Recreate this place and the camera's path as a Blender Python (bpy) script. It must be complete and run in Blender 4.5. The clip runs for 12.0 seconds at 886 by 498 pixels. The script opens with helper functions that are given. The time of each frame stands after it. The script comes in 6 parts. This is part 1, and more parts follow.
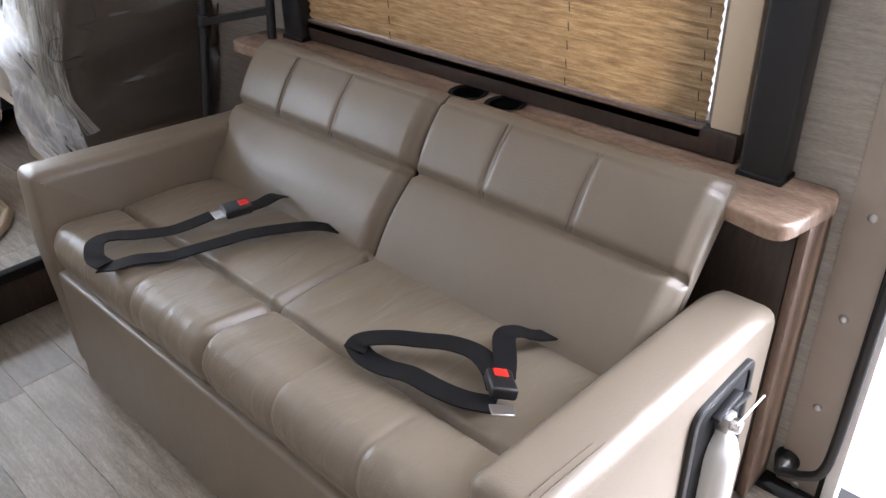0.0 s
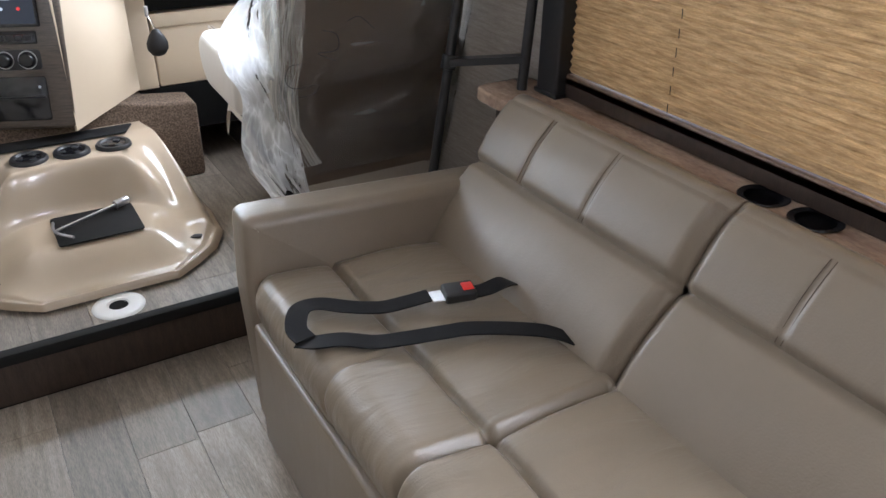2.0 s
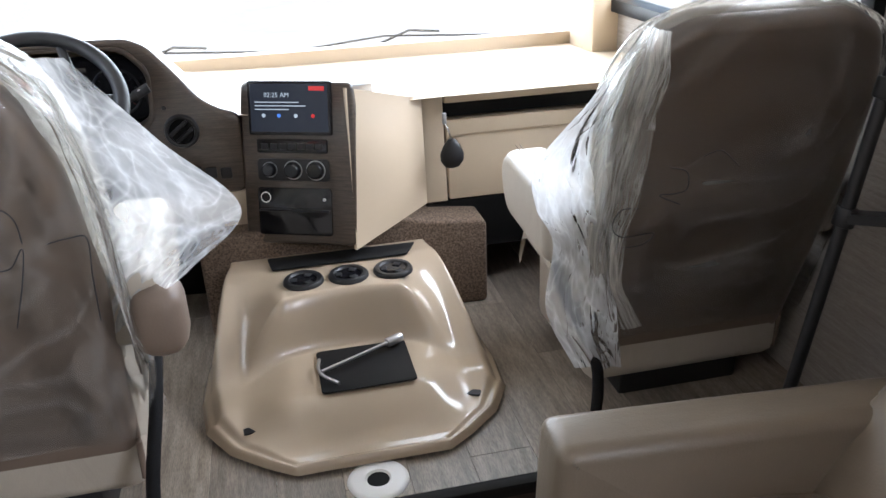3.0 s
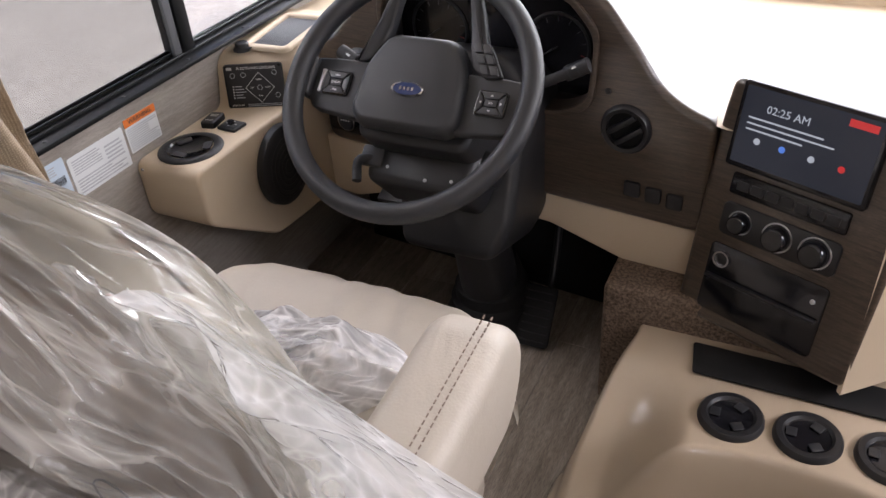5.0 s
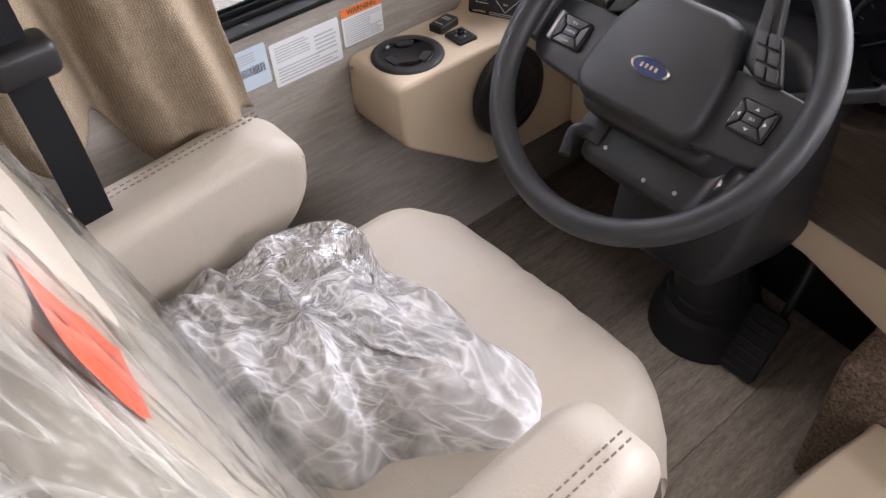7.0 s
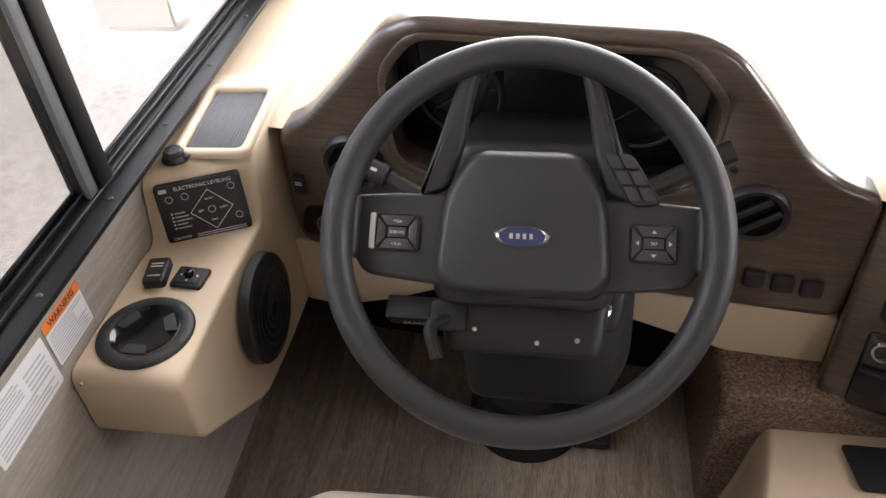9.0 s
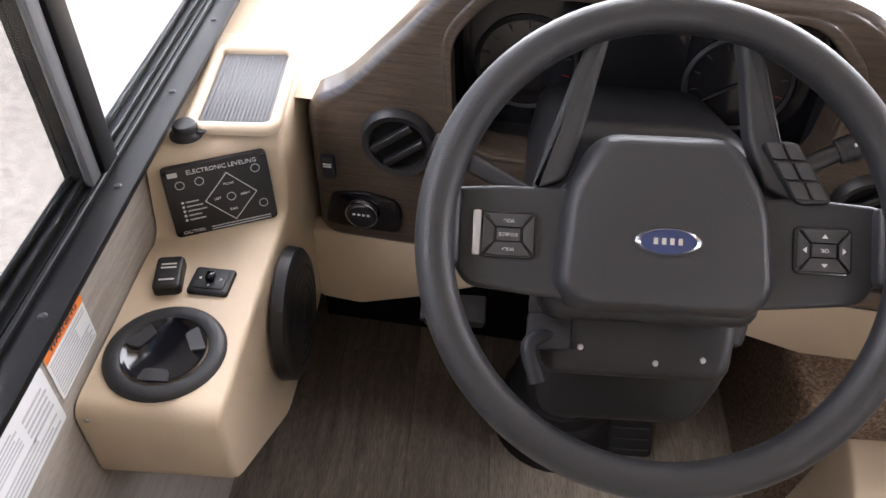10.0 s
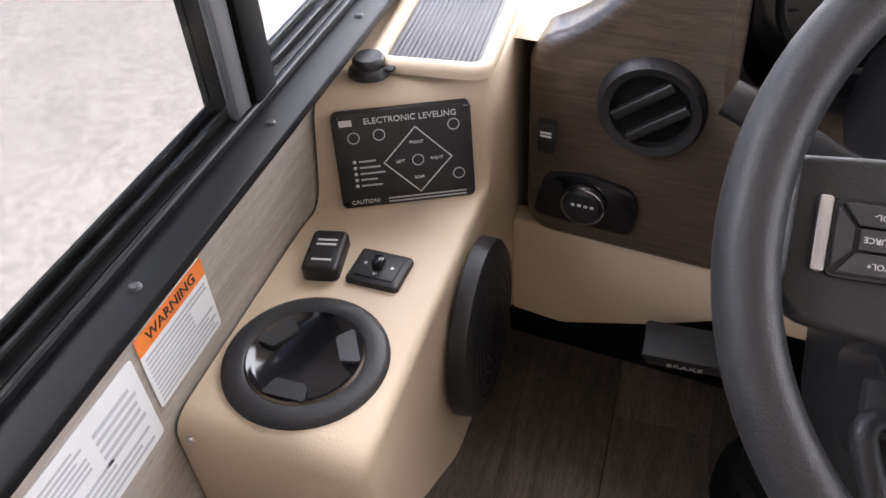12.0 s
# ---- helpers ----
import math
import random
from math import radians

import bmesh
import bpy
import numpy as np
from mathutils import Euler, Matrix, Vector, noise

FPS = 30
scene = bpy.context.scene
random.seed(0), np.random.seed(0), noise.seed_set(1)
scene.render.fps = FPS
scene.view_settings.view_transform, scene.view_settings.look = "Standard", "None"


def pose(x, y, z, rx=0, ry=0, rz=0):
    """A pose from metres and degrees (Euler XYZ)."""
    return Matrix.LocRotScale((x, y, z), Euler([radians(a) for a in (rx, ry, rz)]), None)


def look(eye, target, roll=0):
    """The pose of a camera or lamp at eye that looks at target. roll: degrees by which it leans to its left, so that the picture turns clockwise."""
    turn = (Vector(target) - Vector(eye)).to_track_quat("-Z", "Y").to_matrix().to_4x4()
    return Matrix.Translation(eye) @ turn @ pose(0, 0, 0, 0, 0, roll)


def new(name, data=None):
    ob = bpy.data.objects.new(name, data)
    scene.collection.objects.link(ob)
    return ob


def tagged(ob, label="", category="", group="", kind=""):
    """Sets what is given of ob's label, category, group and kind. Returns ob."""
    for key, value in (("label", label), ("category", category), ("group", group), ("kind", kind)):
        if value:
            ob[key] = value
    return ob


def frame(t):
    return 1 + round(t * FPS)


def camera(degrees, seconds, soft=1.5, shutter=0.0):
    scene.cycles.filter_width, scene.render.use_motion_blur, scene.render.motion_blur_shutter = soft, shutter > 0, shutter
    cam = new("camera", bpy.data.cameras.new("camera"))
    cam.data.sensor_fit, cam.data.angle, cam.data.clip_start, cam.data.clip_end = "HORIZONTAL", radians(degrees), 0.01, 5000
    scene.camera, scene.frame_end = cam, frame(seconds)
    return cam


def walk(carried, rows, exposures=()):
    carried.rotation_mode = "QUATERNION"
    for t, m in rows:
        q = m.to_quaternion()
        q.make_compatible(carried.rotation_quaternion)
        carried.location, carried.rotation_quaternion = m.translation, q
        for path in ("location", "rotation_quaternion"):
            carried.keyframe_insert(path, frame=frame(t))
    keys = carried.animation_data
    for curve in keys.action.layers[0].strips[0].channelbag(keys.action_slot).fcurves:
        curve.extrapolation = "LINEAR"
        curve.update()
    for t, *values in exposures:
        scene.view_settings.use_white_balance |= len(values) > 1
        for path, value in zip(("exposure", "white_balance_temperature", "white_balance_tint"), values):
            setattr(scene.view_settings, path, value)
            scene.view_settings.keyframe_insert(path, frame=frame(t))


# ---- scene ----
cam = camera(58.0, 12.0)
EXPOSURES = [(0, 1.52, 6000, 18), (1.0, 1.35, 6000, 19), (1.5, 1.48, 6000, 18), (2.0, 1.6, 5950, 15), (2.5, 1.8, 5900, 12), (3.0, 1.32, 6000, 15), (5.0, 0.92, 6700, 24), (5.6, 1.2, 6400, 24), (7.7, 1.2, 6800, 24), (9.4, 1.14, 7000, 22), (10.0, 1.52, 6700, 24), (10.5, 1.6, 6500, 25), (11.2, 1.52, 6600, 25), (12, 1.48, 6600, 24)]
PATH = [
    (0, (-0.118, 0.248, 1.434), (1.112, 1.439, 0.401), -1.4),
    (0.5, (-0.162, 0.247, 1.428), (1.057, 1.424, 0.367), -0.7),
    (1, (-0.15, 0.266, 1.416), (1.072, 1.414, 0.326), -0.1),
    (1.5, (-0.072, 0.401, 1.399), (1.108, 1.629, 0.35), 0.7),
    (2, (0.013, 0.63, 1.416), (0.922, 2.115, 0.433), 0.9),
    (2.5, (0.037, 0.942, 1.4), (0.68, 2.617, 0.516), -0.6),
    (3, (0.081, 1.233, 1.405), (0.455, 3.015, 0.577), -2.3),
    (3.2, (0.115, 1.342, 1.413), (0.349, 3.147, 0.584), -3.0),
    (4.8, (0.098, 2.129, 1.481), (-0.474, 3.689, 0.368), -3.4),
    (5, (0.124, 2.21, 1.502), (-0.633, 3.653, 0.342), -4.6),
    (5.5, (0.156, 2.342, 1.505), (-0.918, 3.505, 0.282), -6.6),
    (6, (0.097, 2.396, 1.514), (-1.015, 3.409, 0.196), -6.2),
    (6.5, (0.039, 2.474, 1.512), (-1.086, 3.383, 0.131), -4.3),
    (7, (0.039, 2.541, 1.511), (-1.097, 3.408, 0.112), -4.0),
    (7.5, (-0.046, 2.526, 1.523), (-1.111, 3.553, 0.177), -4.7),
    (7.7, (-0.112, 2.489, 1.507), (-1.088, 3.671, 0.222), -4.5),
    (9.3, (-0.527, 2.644, 1.536), (-0.686, 4.135, 0.213), -2.4),
    (9.5, (-0.585, 2.667, 1.52), (-0.676, 4.149, 0.179), -0.8),
    (10, (-0.666, 2.746, 1.446), (-0.753, 4.196, 0.072), 0.7),
    (10.5, (-0.718, 2.802, 1.361), (-0.978, 4.247, 0.003), -2.3),
    (11, (-0.754, 2.849, 1.326), (-1.159, 4.27, -0.023), -3.8),
    (11.5, (-0.762, 2.884, 1.283), (-1.239, 4.285, -0.063), -4.5),
    (12, (-0.755, 2.933, 1.236), (-1.26, 4.332, -0.101), -4.0),
]
walk(cam, [(t, look(eye, target, roll)) for t, eye, target, roll in PATH], EXPOSURES)

# ---- world and light ----
world = bpy.data.worlds.new("sky")
scene.world = world
world.use_nodes = True
wn = world.node_tree.nodes
sky = wn.new("ShaderNodeTexSky")
sky.sky_type, sky.sun_disc = "NISHITA", False
sky.sun_elevation, sky.sun_rotation = radians(54), radians(174)
wn["Background"].inputs["Strength"].default_value = 0.15
world.node_tree.links.new(sky.outputs[0], wn["Background"].inputs["Color"])


def lamp(name, kind, m, energy, color=(1, 1, 1), size=(1, 1)):
    data = bpy.data.lights.new(name, kind)
    data.energy, data.color = energy, color
    if kind == "AREA":
        data.shape, data.size, data.size_y = "RECTANGLE", size[0], size[1]
    else:
        data.angle = size[0]
    ob = new(name, data)
    ob.matrix_world = m
    return ob


lamp("sun", "SUN", look((0.8, -8, 11), (0, 0, 0)), 4.0, (1, 0.96, 0.9), (radians(3),))
lamp("windshield_daylight", "AREA", look((0.1, 5.3, 1.75), (0.1, 2.5, 0.6)), 128, (0.93, 0.98, 1.0), (3.4, 2.2))
lamp("door_daylight", "AREA", look((1.95, -0.05, 1.1), (0, 0.6, 0.6)), 75, (0.97, 0.99, 1.0), (1.0, 1.9))
lamp("driver_window_daylight", "AREA", look((-1.8, 3.1, 1.95), (-0.4, 3.1, 0.6)), 14, (0.95, 0.98, 1.0), (1.6, 0.6))
lamp("passenger_window_daylight", "AREA", look((1.9, 3.4, 1.75), (0.3, 3.2, 0.6)), 28, (0.95, 0.98, 1.0), (1.3, 0.7))

# ---- materials ----


def mat(name, color, rough=0.5, metal=0.0, var=0.12, scale=12.0, bump=0.0, bump_scale=200.0, coat=0.0, stretch=(1, 1, 1), color2=None, contrast=0.5, grain=0.0):
    """A surface with colour variation at two scales, fine relief and gloss."""
    m = bpy.data.materials.new(name)
    m.use_nodes = True
    nt = m.node_tree
    n, l = nt.nodes, nt.links
    b = n["Principled BSDF"]
    co = n.new("ShaderNodeTexCoord")
    mp = n.new("ShaderNodeMapping")
    mp.inputs["Scale"].default_value = stretch
    l.new(co.outputs["Object"], mp.inputs[0])
    t1 = n.new("ShaderNodeTexNoise")
    t1.inputs["Scale"].default_value, t1.inputs["Detail"].default_value, t1.inputs["Roughness"].default_value = scale, 6, 0.65
    l.new(mp.outputs[0], t1.inputs["Vector"])
    ramp = n.new("ShaderNodeMapRange")
    ramp.inputs["From Min"].default_value, ramp.inputs["From Max"].default_value = 0.5 - contrast * 0.5, 0.5 + contrast * 0.5
    l.new(t1.outputs["Fac"], ramp.inputs["Value"])
    mix = n.new("ShaderNodeMix")
    mix.data_type = "RGBA"
    c2 = color2 or [c * (1 - 2 * var) for c in color]
    mix.inputs[6].default_value, mix.inputs[7].default_value = (*c2, 1), (*color, 1)
    l.new(ramp.outputs[0], mix.inputs[0])
    out = mix.outputs[2]
    if grain:
        t3 = n.new("ShaderNodeTexNoise")
        t3.inputs["Scale"].default_value, t3.inputs["Detail"].default_value = scale * 9, 3
        l.new(mp.outputs[0], t3.inputs["Vector"])
        mx = n.new("ShaderNodeMix")
        mx.data_type, mx.blend_type = "RGBA", "MULTIPLY"
        mx.inputs[0].default_value = grain
        l.new(out, mx.inputs[6])
        rr = n.new("ShaderNodeMapRange")
        rr.inputs["From Min"].default_value, rr.inputs["From Max"].default_value = 0.35, 0.62
        l.new(t3.outputs["Fac"], rr.inputs["Value"])
        l.new(rr.outputs[0], mx.inputs[7])
        out = mx.outputs[2]
    l.new(out, b.inputs["Base Color"])
    rm = n.new("ShaderNodeMapRange")
    rm.inputs["To Min"].default_value, rm.inputs["To Max"].default_value = rough * 0.85, min(1, rough * 1.15)
    l.new(t1.outputs["Fac"], rm.inputs["Value"])
    l.new(rm.outputs[0], b.inputs["Roughness"])
    b.inputs["Metallic"].default_value = metal
    b.inputs["Specular IOR Level"].default_value = 0.2 if rough > 0.65 else 0.5
    b.inputs["Coat Weight"].default_value = coat
    b.inputs["Coat Roughness"].default_value = 0.12
    if bump:
        t2 = n.new("ShaderNodeTexNoise")
        t2.inputs["Scale"].default_value, t2.inputs["Detail"].default_value = bump_scale, 3
        l.new(mp.outputs[0], t2.inputs["Vector"])
        bp = n.new("ShaderNodeBump")
        bp.inputs["Strength"].default_value, bp.inputs["Distance"].default_value = bump, 0.002
        l.new(t2.outputs["Fac"], bp.inputs["Height"])
        l.new(bp.outputs[0], b.inputs["Normal"])
    return m


# back, arms and base: their lesser light put in as a darker tone
M_SOFA = mat("shaded_taupe_leather", (0.208, 0.170, 0.127), 0.38, var=0.06, scale=5, bump=0.25, bump_scale=260)
M_SOFA_SEAM = mat("taupe_seam", (0.13, 0.10, 0.075), 0.7)
M_CREAM = mat("cream_leather", (0.43, 0.385, 0.318), 0.45, var=0.05, scale=6, bump=0.22, bump_scale=280)


def wrinkles(m, scale, stretch, dist):
    """Soft leather creases under the fine grain."""
    n, l = m.node_tree.nodes, m.node_tree.links
    old = [q for q in n if q.type == "BUMP"][0]
    co, mp, tx, bp = n.new("ShaderNodeTexCoord"), n.new("ShaderNodeMapping"), n.new("ShaderNodeTexNoise"), n.new("ShaderNodeBump")
    mp.inputs["Scale"].default_value, mp.inputs["Rotation"].default_value = stretch, (0.1, 0.2, 0.3)
    tx.inputs["Scale"].default_value, tx.inputs["Detail"].default_value, tx.inputs["Distortion"].default_value = scale, 3, 0.7
    bp.inputs["Strength"].default_value, bp.inputs["Distance"].default_value = 1.0, dist
    l.new(co.outputs["Object"], mp.inputs[0])
    l.new(mp.outputs[0], tx.inputs["Vector"])
    l.new(tx.outputs["Fac"], bp.inputs["Height"])
    l.new(bp.outputs[0], old.inputs["Normal"])


wrinkles(M_SOFA, 8, (0.6, 2.4, 0.9), 0.0012)
# creased seat copy, lighter in colour for the light from above
M_SOFA_SEAT = mat("creased_taupe_leather", (0.225, 0.185, 0.138), 0.36, var=0.06, scale=5, bump=0.25, bump_scale=260)
wrinkles(M_SOFA_SEAT, 8, (0.6, 2.4, 0.9), 0.0060)
wrinkles(M_CREAM, 6, (1.8, 0.8, 1.0), 0.005)
M_SEATBACK = mat("brown_leather", (0.19, 0.142, 0.108), 0.5, var=0.08, scale=6, bump=0.2)
M_BEIGE = mat("beige_moulding", (0.56, 0.455, 0.325), 0.5, var=0.03, scale=8, bump=0.18, bump_scale=420)
M_BEIGE_GLOSS = mat("glossy_beige_moulding", (0.43, 0.345, 0.25), 0.2, var=0.03, scale=5, coat=0.5)
M_WOOD = mat("dark_wood_grain", (0.11, 0.08, 0.057), 0.30, scale=9, stretch=(1.2, 4, 26), color2=(0.03, 0.021, 0.015), contrast=0.45, coat=0.7, grain=0.45)
M_CABWOOD = mat("dark_cabinet_wood", (0.07, 0.047, 0.035), 0.45, scale=8, stretch=(8, 8, 1), color2=(0.03, 0.02, 0.016), grain=0.3)
M_TRIMWOOD = mat("brown_trim_wood", (0.24, 0.16, 0.11), 0.45, scale=8, stretch=(9, 9, 1), color2=(0.13, 0.085, 0.06), grain=0.3)
M_BLACK = mat("black_plastic", (0.0125, 0.0125, 0.0135), 0.44, var=0.1, scale=20, bump=0.12, bump_scale=500)
M_BLACK_GLOSS = mat("gloss_black", (0.008, 0.008, 0.01), 0.12, var=0.1)
M_CHARCOAL = mat("charcoal_soft_plastic", (0.0185, 0.0195, 0.0215), 0.46, var=0.06, scale=14, bump=0.2, bump_scale=600)
for m_ in (M_BLACK, M_CHARCOAL):
    m_.node_tree.nodes["Principled BSDF"].inputs["Specular IOR Level"].default_value = 0.45
M_ALU_BLACK = mat("black_aluminium", (0.006, 0.0065, 0.007), 0.45, var=0.15, scale=10)
M_ALU_BLACK.node_tree.nodes["Principled BSDF"].inputs["Specular IOR Level"].default_value = 0.18
M_SCREENGREY = mat("grey_screen_frame", (0.11, 0.115, 0.12), 0.45, var=0.08)
M_JAMB = mat("taupe_painted_metal", (0.33, 0.28, 0.235), 0.45, var=0.05)
M_POST = mat("bronze_metal", (0.035, 0.035, 0.037), 0.4, metal=0.4, var=0.1)
M_CHROME = mat("chrome", (0.8, 0.8, 0.82), 0.14, metal=1.0, var=0.02)
M_STEEL = mat("dull_steel", (0.55, 0.55, 0.56), 0.3, metal=0.9, var=0.05)
M_BELT = mat("black_webbing", (0.007, 0.007, 0.008), 0.7, scale=40, stretch=(1, 1, 1), bump=0.5, bump_scale=700)
M_RED = mat("red_plastic", (0.75, 0.03, 0.02), 0.35)
M_REDLABEL = mat("red_orange_label", (0.9, 0.11, 0.04), 0.4)
M_CARPET = mat("speckled_carpet", (0.23, 0.17, 0.125), 0.95, scale=160, color2=(0.06, 0.042, 0.03), contrast=0.3, bump=1.0, bump_scale=300)
M_CURTAIN = mat("tan_burlap", (0.46, 0.36, 0.25), 0.9, scale=60, stretch=(1, 1, 1), var=0.1, bump=0.7, bump_scale=420, grain=0.35)


def weave(m, pitch, deep):
    """Coarse crossing threads in the colour and relief of a cloth."""
    n, l = m.node_tree.nodes, m.node_tree.links
    b = n["Principled BSDF"]
    co = n.new("ShaderNodeTexCoord")
    outs = []
    for axis, f in (("X", pitch[0]), ("Y", pitch[1])):
        mp, wv = n.new("ShaderNodeMapping"), n.new("ShaderNodeTexWave")
        mp.inputs["Scale"].default_value = (f, f, f)
        wv.bands_direction = axis
        wv.inputs["Scale"].default_value, wv.inputs["Distortion"].default_value, wv.inputs["Detail"].default_value, wv.inputs["Detail Scale"].default_value = 1.0, 3.0, 3.0, 0.6
        l.new(co.outputs["UV"], mp.inputs[0])
        l.new(mp.outputs[0], wv.inputs["Vector"])
        outs.append(wv.outputs["Fac"])
    mul = n.new("ShaderNodeMath")
    mul.operation = "MULTIPLY"
    l.new(outs[0], mul.inputs[0])
    l.new(outs[1], mul.inputs[1])
    mr = n.new("ShaderNodeMapRange")
    mr.inputs["To Min"].default_value, mr.inputs["To Max"].default_value = 1.0 - deep, 1.12
    l.new(mul.outputs[0], mr.inputs["Value"])
    hs = n.new("ShaderNodeHueSaturation")
    l.new(b.inputs["Base Color"].links[0].from_socket, hs.inputs["Color"])
    l.new(mr.outputs[0], hs.inputs["Value"])
    l.new(hs.outputs[0], b.inputs["Base Color"])


weave(M_CURTAIN, (52, 104), 0.32)
M_WALL = mat("grey_streaked_panel", (0.42, 0.385, 0.34), 0.6, scale=5, stretch=(2, 2.2, 26), color2=(0.24, 0.21, 0.18), contrast=0.55, grain=0.2)
M_WALL_V = mat("pale_board_panel", (0.46, 0.42, 0.375), 0.6, scale=5, stretch=(2, 2, 24), color2=(0.29, 0.26, 0.225), contrast=0.5, grain=0.22)
M_CEIL = mat("off_white_liner", (0.72, 0.70, 0.66), 0.8, var=0.03)
M_MARBLE = mat("veined_laminate", (0.50, 0.37, 0.28), 0.25, scale=7, color2=(0.25, 0.16, 0.11), contrast=0.42, stretch=(3, 1, 1), coat=0.4, grain=0.2)
M_BLIND = mat("woven_shade", (0.77, 0.61, 0.40), 0.85, scale=7, stretch=(3, 2.2, 26), color2=(0.30, 0.21, 0.12), contrast=0.5, bump=0.3, grain=0.25)
nt_ = M_BLIND.node_tree
pb_ = nt_.nodes["Principled BSDF"]
tl_, mx_ = nt_.nodes.new("ShaderNodeBsdfTranslucent"), nt_.nodes.new("ShaderNodeMixShader")
mx_.inputs[0].default_value = 0.6
nt_.links.new(pb_.inputs["Base Color"].links[0].from_socket, tl_.inputs["Color"])
nt_.links.new(pb_.outputs[0], mx_.inputs[1])
nt_.links.new(tl_.outputs[0], mx_.inputs[2])
nt_.links.new(mx_.outputs[0], nt_.nodes["Material Output"].inputs["Surface"])
M_WHITE = mat("white_enamel", (0.78, 0.78, 0.77), 0.35, var=0.03)
M_PAPER = mat("printed_paper", (0.66, 0.68, 0.68), 0.6, var=0.03)
M_BLUEPAPER = mat("pale_blue_paper", (0.50, 0.60, 0.68), 0.6, var=0.03)
M_ORANGE = mat("orange_ink", (0.85, 0.22, 0.04), 0.6)
M_INK = mat("black_ink", (0.03, 0.03, 0.035), 0.6)
M_GREYINK = mat("grey_ink", (0.46, 0.48, 0.50), 0.6)
M_PALEINK = mat("pale_ink", (0.62, 0.62, 0.62), 0.5)
M_KEYGREY = mat("grey_key_plastic", (0.030, 0.031, 0.033), 0.4, var=0.06)
M_DIALRED = mat("dim_red_dial_ink", (0.22, 0.02, 0.015), 0.5)
M_BADGE = mat("blue_enamel", (0.015, 0.03, 0.10), 0.2, coat=0.6)
M_PAVE = mat("concrete", (0.44, 0.41, 0.38), 0.9, scale=2.2, var=0.10, bump=0.5, bump_scale=40, grain=0.2)
M_YELLOW = mat("yellow_road_paint", (0.72, 0.63, 0.27), 0.7, var=0.1, scale=6, grain=0.2)
M_RUBBER = mat("black_rubber", (0.012, 0.012, 0.012), 0.7)
# near-black for hollows: their shade is put into the colour
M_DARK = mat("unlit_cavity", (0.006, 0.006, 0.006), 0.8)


def plank_material():
    m = mat("weathered_vinyl_plank", (0.42, 0.36, 0.29), 0.42, scale=4, stretch=(14, 1.6, 4), color2=(0.165, 0.135, 0.105), contrast=0.5, grain=0.35)
    n, l = m.node_tree.nodes, m.node_tree.links
    b = n["Principled BSDF"]
    src = b.inputs["Base Color"].links[0].from_socket
    info = n.new("ShaderNodeObjectInfo")
    hsv = n.new("ShaderNodeHueSaturation")
    mr = n.new("ShaderNodeMapRange")
    mr.inputs["To Min"].default_value, mr.inputs["To Max"].default_value = 0.7, 1.2
    l.new(info.outputs["Random"], mr.inputs["Value"])
    l.new(mr.outputs[0], hsv.inputs["Value"])
    l.new(src, hsv.inputs["Color"])
    l.new(hsv.outputs[0], b.inputs["Base Color"])
    co = [x for x in n if x.type == "TEX_COORD"][0]
    mp = [x for x in n if x.type == "MAPPING"][0]
    add = n.new("ShaderNodeVectorMath")
    add.operation = "ADD"
    sc = n.new("ShaderNodeVectorMath")
    sc.operation = "SCALE"
    sc.inputs["Scale"].default_value = 37.0
    cb = n.new("ShaderNodeCombineXYZ")
    for k in range(3):
        l.new(info.outputs["Random"], cb.inputs[k])
    l.new(cb.outputs[0], sc.inputs[0])
    l.new(co.outputs["Object"], add.inputs[0])
    l.new(sc.outputs[0], add.inputs[1])
    l.new(add.outputs[0], mp.inputs[0])
    return m


M_PLANK = plank_material()


